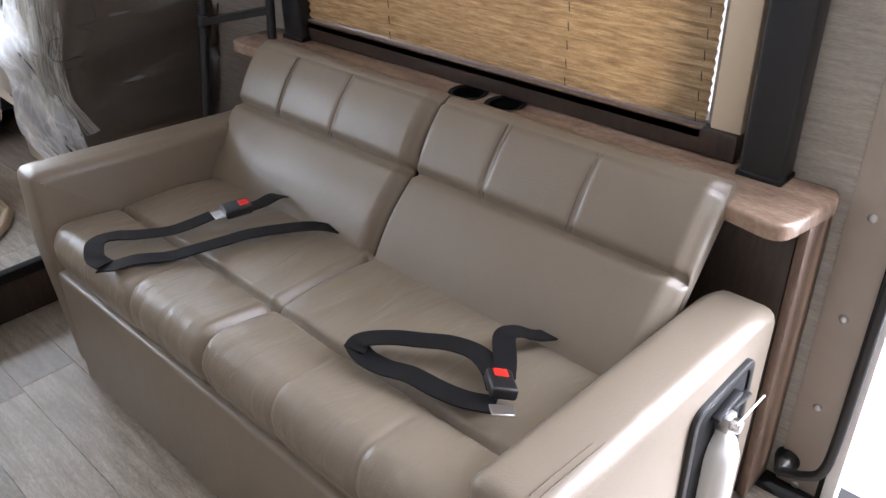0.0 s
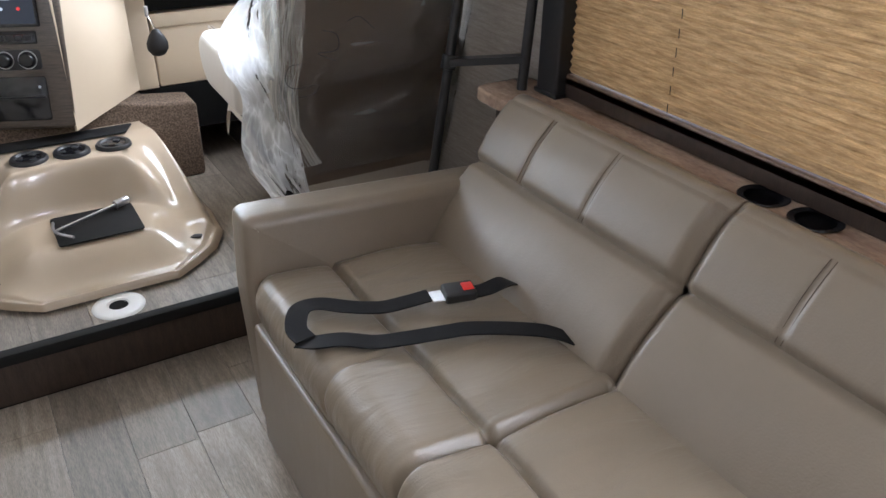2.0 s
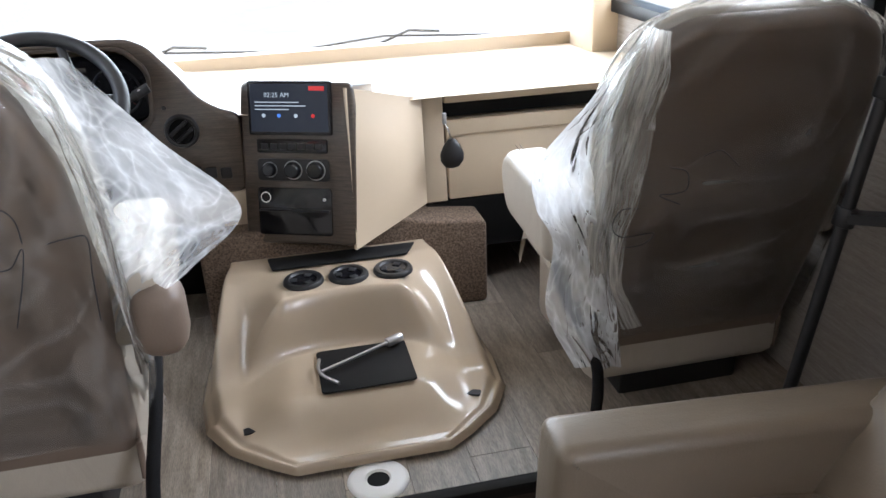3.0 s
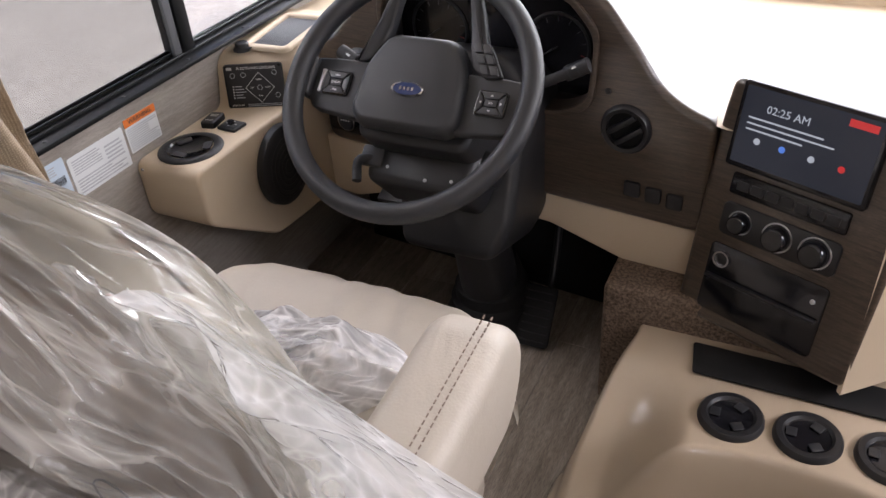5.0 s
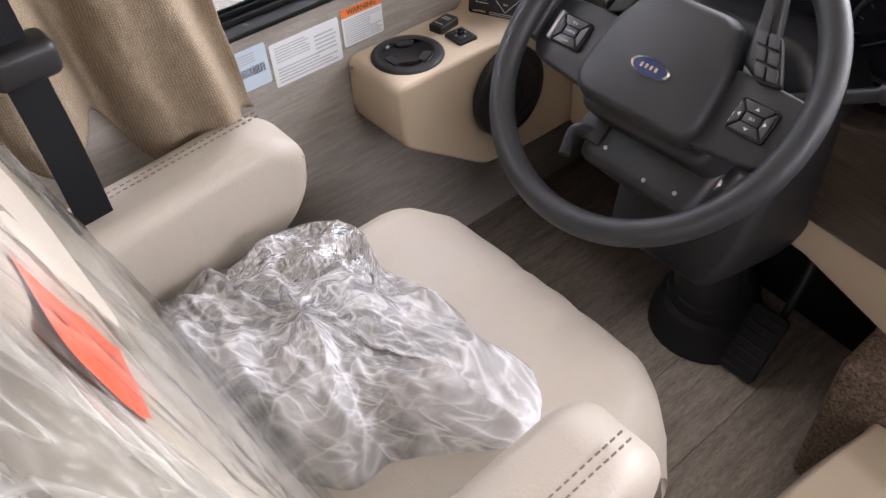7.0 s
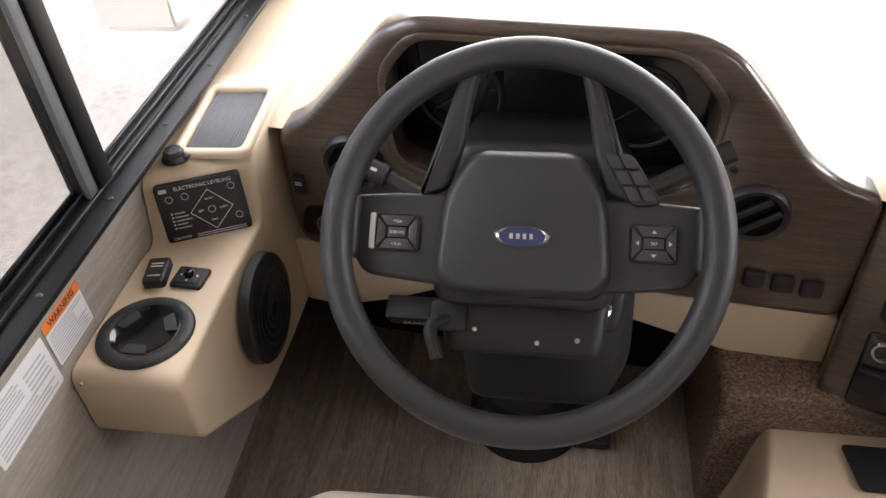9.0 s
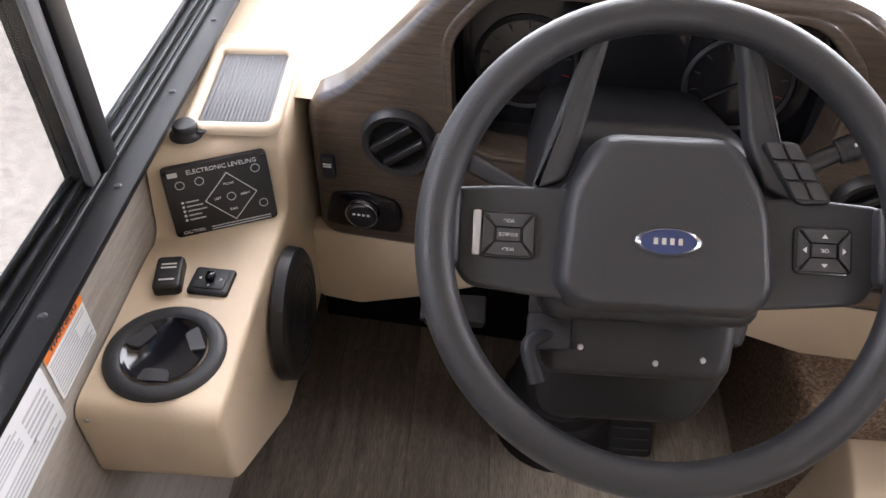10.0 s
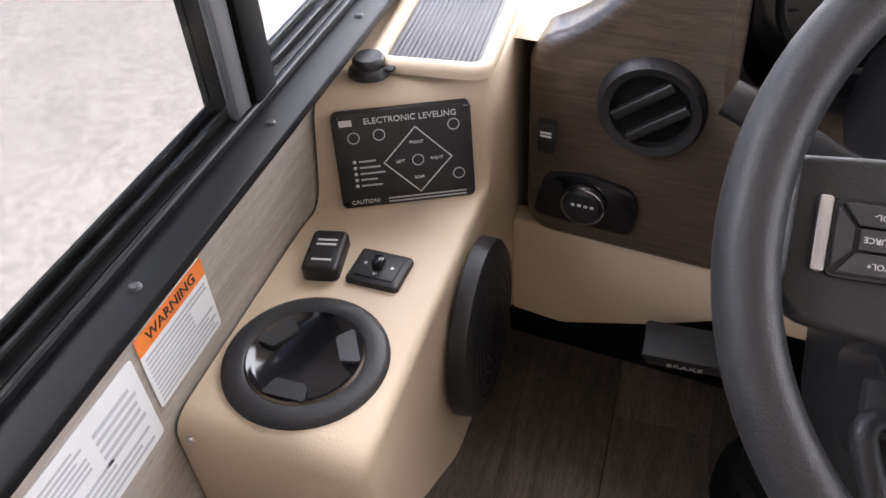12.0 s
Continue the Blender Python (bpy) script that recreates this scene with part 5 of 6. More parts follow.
part("upper_lip", plate(rounded(0.604, 1.36, 0.792, 0.832, 0.006), (), 0.16, gi @ GF @ Matrix.Translation((0, 0, 0.006)), 0.006, 3), M_BEIGE, gb)
# added box, near-black in place of the shade below the door
part("under_shadow_box", box(0.53, 1.34, 3.60, 4.2, 0.30, 0.475, 0.0, 1, gi), M_DARK, gb, "black box standing for shade under the glove box")
kf = thing("key_fob", "black teardrop key fob hanging from the glove box lock", "key fob", base=(0.60, 3.515, 0.66))
part("fob", lathe([(0, -0.048), (0.022, -0.042), (0.036, -0.022), (0.037, 0.0), (0.026, 0.026), (0.012, 0.045), (0, 0.05)], Matrix.Diagonal((1, 0.55, 1, 1)), 28), M_BLACK, kf)
part("ring", tube([(0, 0, 0.045), (-0.008, 0.0, 0.07), (-0.018, 0.01, 0.095)], 0.0022), M_CHROME, kf, "steel key ring")
part("key", box(-0.024, -0.012, 0.005, 0.015, 0.09, 0.125, 0.002, 2), M_STEEL, kf, "small steel key")

# ---- carpeted engine tunnel ----
ct = thing("carpeted_tunnel", "brown speckled carpet over the engine tunnel", "carpet", base=(0.25, 3.6, CAB))
ci = Matrix.Translation(-Vector(ct.location))
part("carpet", plate(fillet([(-0.18, 0.0), (0.695, 0.0), (0.695, 0.285), (0.50, 0.305), (0.44, 0.325), (0.03, 0.335), (-0.18, 0.33)], 0.02, 4), (), 0.75, ci @ frame_of((0, 3.47, CAB), (1, 0, 0), (0, 0, 1)), 0.012, 3), M_CARPET, ct)

# ---- engine cover ----
dog = thing("engine_cover", "glossy beige moulded engine cover with cup holders", "engine cover", base=(0.21, 3.1, CAB))
XC = 0.207


def dog_half(y):
    """Half width of the cover's foot at y: a front edge with two long chamfers, then nearly straight sides."""
    pts = ((2.752, 0.185), (2.80, 0.255), (2.87, 0.335), (2.97, 0.392), (3.10, 0.405), (3.20, 0.398), (3.45, 0.345), (3.60, 0.335))
    for (a, wa), (b, wb) in zip(pts, pts[1:]):
        if y <= b:
            return wa + (wb - wa) * max(0.0, y - a) / (b - a)
    return pts[-1][1]


def cover(u, v):
    y = 2.752 + 0.728 * v
    hw = dog_half(y)
    s = (u - 0.5) * 2
    x = XC + hw * s - 0.02 * (v - 0.5)
    ex = hw * (1 - abs(s))
    ey = y - 2.752
    edge = min(ex * (0.75 if y < 2.97 else 1.0), ey)
    d = abs(x - XC)
    scoop = 0.095 + 0.15 * step(3.150, 3.215, y + 0.030 * (d / 0.18) ** 2)
    front = 0.022 + 0.073 * step(2.79, 2.945, y)
    inner = min(scoop, front) if y < 2.945 else scoop
    flare = 0.030 + 0.030 * step(2.86, 3.02, y) + 0.185 * step(3.06, 3.40, y)
    k = step(0.15, 0.30, d)
    h = inner * (1 - k) + min(flare, max(inner, flare)) * k
    h *= step(-0.012, 0.055, ex) * step(-0.012, 0.03, ey)
    lip = 0.020 * bump(edge, 0.012, 0.010)
    return (x - 0.21, y - 3.1, max(0.002, h * step(0.0, 0.05, edge + 0.012) + lip + 0.004))


part("shell", surface(cover, 140, 150), M_BEIGE_GLOSS, dog, "", 3)
PT = 0.251 + 0.002
for x in (0.108, 0.234, 0.362):
    c = part("cup_holder", lathe([(0.036, 0.0015), (0.042, 0.008), (0.052, 0.008), (0.056, 0.003), (0.057, -0.004)], Matrix.Translation((x - 0.21, 3.277 - 3.1, PT)), 36), M_BLACK, dog, "round black cup holder")
    part("cup_well", lathe([(0, 0.0014), (0.034, 0.0018), (0.040, 0.004), (0.043, 0.0075)], Matrix.Translation((x - 0.21, 3.277 - 3.1, PT)), 30), M_BLACK_GLOSS, c)
    for a in (90, 210, 330):
        r = radians(a)
        part("grip_tab", box(-0.010, 0.010, 0.018, 0.036, 0.003, 0.0062, 0.001, 1, Matrix.Translation((x - 0.21, 3.277 - 3.1, PT)) @ Matrix.Rotation(r, 4, "Z")), M_CHARCOAL, c)
part("phone_slot", plate(fillet([(-0.185, 0.262), (-0.198, 0.345), (0.245, 0.338), (0.208, 0.262)], 0.008, 3), (), 0.004, Matrix.Translation((0, 0, PT + 0.0045)), 0.001), M_RUBBER, dog, "black rubber lined slot")
part("tool_tray", plate(rounded(-0.095, 0.148, -0.175, 0.025, 0.012), (), 0.004, Matrix.Translation((0, 0, 0.1085)), 0.001), M_RUBBER, dog, "black rubber lined tray")
for x, y, z in ((-0.358, 0.196, 0.066), (0.355, 0.18, 0.068)):
    part("screw", lathe([(0, 0.004), (0.006, 0.004), (0.009, 0.001), (0.009, -0.01)], Matrix.Translation((x, y, z)), 14), M_STEEL, dog, "small fixing screw")
for x, y in ((-0.275, -0.13), (0.285, -0.12)):
    part("clip", plate(fillet([(-0.022, -0.010), (0.022, -0.014), (0.026, 0.008), (-0.018, 0.014)], 0.004, 2), (), 0.004, Matrix.Translation((x, y - 0.06, 0.046)) @ Matrix.Rotation(radians(18 if x < 0 else -18), 4, "Z")), M_BLACK, dog, "small black latch clip")
wrench = thing("jack_handle", "bent steel wrench handle lying in the tray", "tool", base=(0.22, 3.02, CAB + 0.112))
part("shaft", tube([(-0.10, 0.045, 0.008), (-0.105, 0.0, 0.008), (-0.095, -0.035, 0.008), (-0.06, -0.075, 0.006)], 0.0045), M_STEEL, wrench)
part("rod", cyl((-0.098, -0.02, 0.012), (0.10, 0.075, 0.016), 0.0045, n=12), M_STEEL, wrench)
part("socket_end", cyl((0.085, 0.068, 0.015), (0.128, 0.088, 0.017), 0.013, n=16, bevel=0.002), M_STEEL, wrench, "hex socket end")

ring = thing("table_socket", "white round floor plate with dark socket", "floor socket", base=(0.215, 2.70, CAB))
part("flange", lathe([(0.026, 0.002), (0.030, 0.007), (0.060, 0.006), (0.070, 0.003), (0.072, 0)], None, 40), M_WHITE, ring)
# no real depth: a black disc stands for the shaded hole
part("hole", lathe([(0, 0.0012), (0.027, 0.0016)], None, 24), M_DARK, ring, "flat black disc for the shade in the socket")
plug = thing("floor_plug", "small black floor plug", "plug", base=(-0.246, 2.70, CAB))
part("cap", lathe([(0, 0.006), (0.018, 0.005), (0.022, 0.002), (0.023, 0)], None, 20), M_BLACK, plug)

# ---- steering wheel ----
sw_ = thing("steering_wheel", "black steering wheel with chrome-ringed oval badge", "steering wheel", base=(-0.491, 3.298, 0.946))
TAU = radians(47.5)
WM = frame_of((0, 0, 0), (1, 0, 0), (0, math.sin(TAU), math.cos(TAU)))
N = 96
R = 0.2165
rim = [WM @ Vector((R * math.cos(6.28318531 * k / N), R * math.sin(6.28318531 * k / N), 0.0)) for k in range(N)]
wn_ = WM.to_3x3() @ Vector((0, 0, 1))
part("rim", sweep(rim, [(x * 1.0, y * 1.05) for x, y in circle(0.0182, 16)], wn_, True), M_CHARCOAL, sw_, "black leather-look rim")
hub = fillet([(-0.066, 0.106), (0.066, 0.106), (0.098, 0.046), (0.105, -0.045), (0.086, -0.066), (-0.086, -0.066), (-0.105, -0.045), (-0.098, 0.046)], 0.024, 5)


def pad(outline_, depth, lift, inset, m, rows=5):
    """A cushion-like pad: rings of the outline shrink and rise."""
    bm = bmesh.new()
    rings = []
    for k in range(rows + 1):
        a = k / rows * 1.5708
        s = 1 - inset * (1 - math.cos(a))
        h = depth * math.sin(a)
        rings.append([bm.verts.new((x * s, y * s, lift + h)) for x, y in outline_])
    n = len(outline_)
    for a, b in zip(rings, rings[1:]):
        for k in range(n):
            bm.faces.new((a[k], a[(k + 1) % n], b[(k + 1) % n], b[k]))
    bm.faces.new(rings[-1])
    bm.transform(m)
    return bm


HM = WM @ Matrix.Translation((0, 0, -0.033))  # the hub lies deeper than the rim
part("hub_pad", pad(hub, 0.036, -0.004, 0.16, HM), M_CHARCOAL, sw_, "charcoal airbag pad", 0.9)
for s in (-1, 1):
    arm_ = fillet([(s * 0.085, 0.050), (s * 0.150, 0.050), (s * 0.206, 0.046), (s * 0.209, -0.012), (s * 0.186, -0.048), (s * 0.085, -0.058)], 0.012, 4)
    bm = plate(arm_ if s < 0 else arm_[::-1], (), 0.020, HM @ Matrix.Translation((0, 0, 0.012)), 0.005, 3)
    part("spoke", bm, M_CHARCOAL, sw_, "charcoal grip spoke")
    part("spoke_end", box(s * 0.203 - 0.010, s * 0.203 + 0.010, -0.030, 0.044, -0.040, -0.004, 0.007, 3, WM), M_CHARCOAL, sw_)
    up = fillet([(s * 0.092, 0.060), (s * 0.128, 0.044), (s * 0.112, 0.100), (s * 0.090, 0.165), (s * 0.074, 0.206), (s * 0.056, 0.212), (s * 0.068, 0.160), (s * 0.078, 0.108)], 0.008, 4)
    bm = plate(up if s < 0 else up[::-1], (), 0.022, HM @ Matrix.Translation((0, 0, 0.010)), 0.006, 3)
    for v in bm.verts:
        q = WM.inverted() @ v.co
        v.co += wn_ * 0.026 * step(0.11, 0.20, q.y)
    part("spoke", bm, M_CHARCOAL, sw_, "slim slanted spoke")
    # button pods
    pod = part("button_pod", plate(rounded(s * 0.147 - 0.027, s * 0.147 + 0.027, -0.021, 0.024, 0.006), (), 0.006, HM @ Matrix.Translation((0, 0, 0.016)), 0.002, 2), M_BLACK_GLOSS, sw_, "gloss black button pod")
    px = s * 0.147
    for quad in ([(-0.021, 0.021), (0.021, 0.021), (0.012, 0.009), (-0.012, 0.009)], [(-0.021, -0.018), (-0.012, -0.006), (0.012, -0.006), (0.021, -0.018)], [(-0.024, 0.019), (-0.014, 0.008), (-0.014, -0.005), (-0.024, -0.016)], [(0.024, 0.019), (0.024, -0.016), (0.014, -0.005), (0.014, 0.008)], [(-0.011, 0.0075), (0.011, 0.0075), (0.011, -0.0045), (-0.011, -0.0045)]):
        part("button", plate([(px + x, y) for x, y in quad[::-1]], (), 0.003, HM @ Matrix.Translation((0, 0, 0.0195)), 0.001), M_KEYGREY, pod)
    if s < 0:
        part("pod_edge", box(px - 0.034, px - 0.026, -0.019, 0.024, 0.010, 0.0185, 0.002, 2, HM), M_STEEL, pod, "silver pod edge")
        # the wheel is turned half round, so the legends stand on their heads
        for txt, y in (("VOL-", 0.0145), ("SOURCE", 0.0015), ("VOL+", -0.0125)):
            lettering(txt, 0.0048, HM @ Matrix.Translation((px, y, 0.0197)) @ Matrix.Rotation(radians(180), 4, "Z"), M_PALEINK, pod)
    else:
        for x, y, rz in ((0, 0.0145, 0), (0, -0.0125, 180), (-0.018, 0.0015, 90), (0.018, 0.0015, -90)):
            part("arrow", plate([(-0.003, -0.0016), (0.003, -0.0016), (0, 0.002)], (), 0.0004, HM @ Matrix.Translation((px + x, y, 0.0199)) @ Matrix.Rotation(radians(rz), 4, "Z")), M_PALEINK, pod)
        lettering("OK", 0.0055, HM @ Matrix.Translation((px, 0.0015, 0.0197)) @ Matrix.Rotation(radians(180), 4, "Z"), M_PALEINK, pod)
key_pad = part("keypad", plate(fillet([(0.087, 0.102), (0.120, 0.104), (0.156, 0.047), (0.122, 0.043)], 0.008, 3)[::-1], (), 0.012, HM @ Matrix.Translation((0, 0, 0.018)), 0.003, 2), M_BLACK, sw_, "black six-key pad")
for r_ in range(3):
    for c_ in range(2):
        cx, cy = 0.0975 + 0.0165 * c_ + 0.0108 * r_, 0.093 - 0.0185 * r_
        part("button", plate(fillet([(cx - 0.0085, cy + 0.008), (cx + 0.0055, cy + 0.008), (cx + 0.0130, cy - 0.0075), (cx - 0.0010, cy - 0.0075)], 0.002, 2)[::-1], (), 0.004, HM @ Matrix.Translation((0, 0, 0.0222)), 0.001), M_KEYGREY, key_pad)
bd = HM @ Matrix.Translation((0.0, 0.001, 0.0325))
part("badge_ring", lathe([(0.0255, 0.001), (0.0285, 0.0035), (0.031, 0.001)], bd @ Matrix.Diagonal((1, 0.42, 1, 1)), 40), M_CHROME, sw_, "chrome oval ring")
part("badge", lathe([(0, 0.002), (0.0262, 0.0016)], bd @ Matrix.Diagonal((1, 0.42, 1, 1)), 36), M_BADGE, sw_, "plain dark blue oval badge")
part("badge_mark", join(*[box(-0.014 + 0.0075 * k, -0.010 + 0.0075 * k, -0.003, 0.003, 0.002, 0.0026, 0, 1, bd) for k in range(4)]), M_CHROME, sw_, "plain silver marks")

# column, stalks, key
col = thing("steering_column", "black steering column shroud with stalks", "steering column", base=(-0.491, 3.40, 0.85))
C = Matrix.Translation(Vector((0, -0.102, 0.096))) @ WM
part("shroud", plate(fillet([(-0.105, -0.075), (0.105, -0.075), (0.118, -0.01), (0.09, 0.07), (-0.09, 0.07), (-0.118, -0.01)], 0.02, 4), (), 0.12, C @ Matrix.Translation((0, 0, -0.062)), 0.012, 3), M_BLACK, col)
part("lower_shroud", plate(fillet([(-0.100, -0.135), (0.100, -0.135), (0.112, -0.045), (-0.112, -0.045)], 0.02, 4), (), 0.12, C @ Matrix.Translation((0, 0, -0.125)), 0.016, 4), M_BLACK, col)
part("column_cover", plate(fillet([(-0.085, -0.30), (0.115, -0.30), (0.150, -0.22), (0.150, 0.04), (0.10, 0.10), (-0.10, 0.10), (-0.12, 0.0)], 0.03, 5), (), 0.21, frame_of((0, 0.055, 0), (1, 0, 0), (0, 0.35, 1)), 0.022, 4), M_BLACK, col, "bulky black column cover")
part("column_tube", cyl((0, 0.14, -0.27), (-0.01, 0.24, -0.58), 0.062, 0.072, 24), M_BLACK, col, "dark column boot")
part("boot_base", lathe([(0, 0.20), (0.06, 0.20), (0.075, 0.16), (0.082, 0.13), (0.092, 0.12), (0.092, 0.09), (0.104, 0.08), (0.104, 0.05), (0.118, 0.03), (0.12, 0.0)], Matrix.Translation((-0.01, 0.25, -0.69)), 32), M_RUBBER, col, "pleated black rubber floor boot")
lock = Matrix.Translation((-0.391, 3.345, 0.792)) @ frame_of((0, 0, 0), (1, -0.1, 0), (0, 0.6, 0.8))
lock = Matrix.Translation(-Vector(col.location)) @ lock
part("ignition_bezel", plate(fillet([(-0.024, -0.03), (0.022, -0.03), (0.028, 0.03), (-0.022, 0.034)], 0.012, 3), (), 0.07, lock, 0.008, 3), M_BLACK, col)
part("ignition_lock", lathe([(0, 0.006), (0.008, 0.006), (0.0125, 0.004), (0.0135, 0.0)], lock, 24), M_CHROME, col, "chrome ignition lock")
part("key_slot", box(-0.001, 0.001, -0.005, 0.005, 0.0058, 0.0065, 0, 1, lock), M_INK, col)
ci_ = Matrix.Translation(-Vector(col.location))
for s in (-1, 1):
    pts = [(-0.58, 3.40, 0.875), (-0.62, 3.425, 0.892), (-0.68, 3.450, 0.912), (-0.722, 3.462, 0.925)]
    if s > 0:
        pts = [(-0.395, 3.44, 0.872), (-0.34, 3.47, 0.892), (-0.275, 3.49, 0.920), (-0.235, 3.495, 0.940)]
    pts = [ci_ @ Vector(q) for q in pts]
    stk = part("stalk", sweep(smooth_path(pts, 6), circle(0.0105, 12, 0.75), wn_), M_BLACK, col, "black control stalk")
    e0, e1 = pts[2], pts[3]
    part("stalk_end", sweep([e0, e1], circle(0.0145, 14, 0.8), wn_), M_BLACK, stk)
    for t in (0.15, 0.55):
        part("ring", sweep([e0.lerp(e1, t), e0.lerp(e1, t + 0.06)], circle(0.0153, 14, 0.8), wn_), M_CHARCOAL, stk)
    part("print", sweep([e0.lerp(e1, 0.3) + wn_ * 0.0118, e0.lerp(e1, 0.5) + wn_ * 0.0118], [(-0.002, -0.0003), (0.002, -0.0003), (0.002, 0.0004), (-0.002, 0.0004)], wn_), M_PALEINK, stk)
part("tilt_lever", tube([C @ Vector((-0.085, -0.09, -0.13)), C @ Vector((-0.115, -0.105, -0.115)), C @ Vector((-0.105, -0.145, -0.11))], 0.009), M_CHARCOAL, col, "tilt lever")
part("bracket", box(-0.118, -0.070, -0.11, -0.07, -0.135, -0.118, 0.006, 2, C), M_CHARCOAL, col, "metal bracket")
for x, y in ((-0.06, -0.105), (0.02, -0.118), (0.07, -0.112)):
    part("screw", lathe([(0, 0.003), (0.003, 0.002), (0.0035, 0)], C @ Matrix.Translation((x, y, -0.125)), 12), M_STEEL, col)

# pedals
for nm, lab, x, y, w, h in [("accelerator_pedal", "ribbed black accelerator pedal on the cab floor", -0.372, 3.61, 0.040, 0.075)]:
    p = thing(nm, lab, "pedal", "", (x, y, CAB))
    f = frame_of((0, 0, 0.075), (1, 0, 0), (0, 0.55, 0.75))
    padp = part("pad", plate(rounded(-w, w, -h, h, 0.01), (), 0.012, f, 0.003, 2), M_RUBBER, p)
    for k in range(7):
        z = -h * 0.8 + k * h * 0.266
        part("tread", box(-w * 0.82, w * 0.82, z - 0.002, z + 0.002, 0, 0.003, 0.001, 1, f), M_BLACK, padp)
    part("pedal_arm", tube([f @ Vector((0, 0, -0.01)), f @ Vector((0.01, 0.06, -0.05)), Vector((0.01, 0.16, 0.30))], 0.009), M_POST, p)
    part("hinge", box(-0.02, 0.02, 0.0, 0.03, 0, 0.03, 0.004), M_BLACK, p)

# ---- seats ----


def puffy(outline_, depth, m, round_=0.04, wob=0.004, seed=0.0, n=5):
    """A slab of the outline with well-rounded edges and a soft surface."""
    bm = plate(fillet(outline_, round_ * 1.6, 6), (), depth, Matrix.Identity(4))
    es = [e for e in bm.edges if len(e.link_faces) == 2 and abs(e.link_faces[0].normal.z - e.link_faces[1].normal.z) > 0.5]
    bmesh.ops.bevel(bm, geom=es, offset=round_, segments=n, profile=0.5, affect="EDGES")
    bm.transform(m)
    return bm


def seat_cushion(w, d, top, thick, creases):
    def fn(u, v):
        # round the section: u goes across, v front to rear and down the front
        x = (u - 0.5) * w
        s = v * (d / 2 + 0.305)
        ed = min(u, 1 - u) * w
        drop = 0.05 * (1 - step(0.0, 0.07, ed)) ** 1.5 + 0.07 * (1 - step(0, 0.02, ed))
        if s < 0.16:
            a = (0.16 - s) / 0.16 * 1.9
            y, z = d / 2 - 0.075 + 0.085 * math.sin(a), top - 0.085 * (1 - math.cos(a))
        else:
            y, z = d / 2 - 0.075 - (s - 0.16), top - 0.03 * (s - 0.16)
        z += 0.014 * math.sin(math.pi * u) - drop
        for c, amp in creases:
            z -= amp * bump(x + 0.25 * (y - 0.1), c, 0.018) * step(-0.05, 0.12, y) * step(0.0, 0.1, s)
        z += 0.004 * noise.noise((x * 7, y * 6, 3)) + 0.0025 * noise.noise((x * 26, y * 5, 1))
        y -= 0.05 * (1 - step(0, 0.12, ed)) * step(0, 0.1, y)
        return (x, y, z)

    return surface(fn, 60, 60)


def armrest(length, width, height):
    prof_ = [(-length, -height * 0.5), (-0.05, -height * 0.5), (0.0, -height * 0.18), (0.012, height * 0.25), (-0.04, height * 0.5), (-length, height * 0.45)]
    bm = plate(fillet(prof_, 0.04, 6), (), width, Matrix.Identity(4))
    es = [e for e in bm.edges if len(e.link_faces) == 2 and abs(e.link_faces[0].normal.z - e.link_faces[1].normal.z) > 0.5]
    bmesh.ops.bevel(bm, geom=es, offset=min(0.03, width * 0.42), segments=5, profile=0.5, affect="EDGES")
    # x is forward, y up, z across
    bm.transform(Matrix(((0, 0, 1, width / 2), (1, 0, 0, 0), (0, 1, 0, 0), (0, 0, 0, 1))))
    return bm


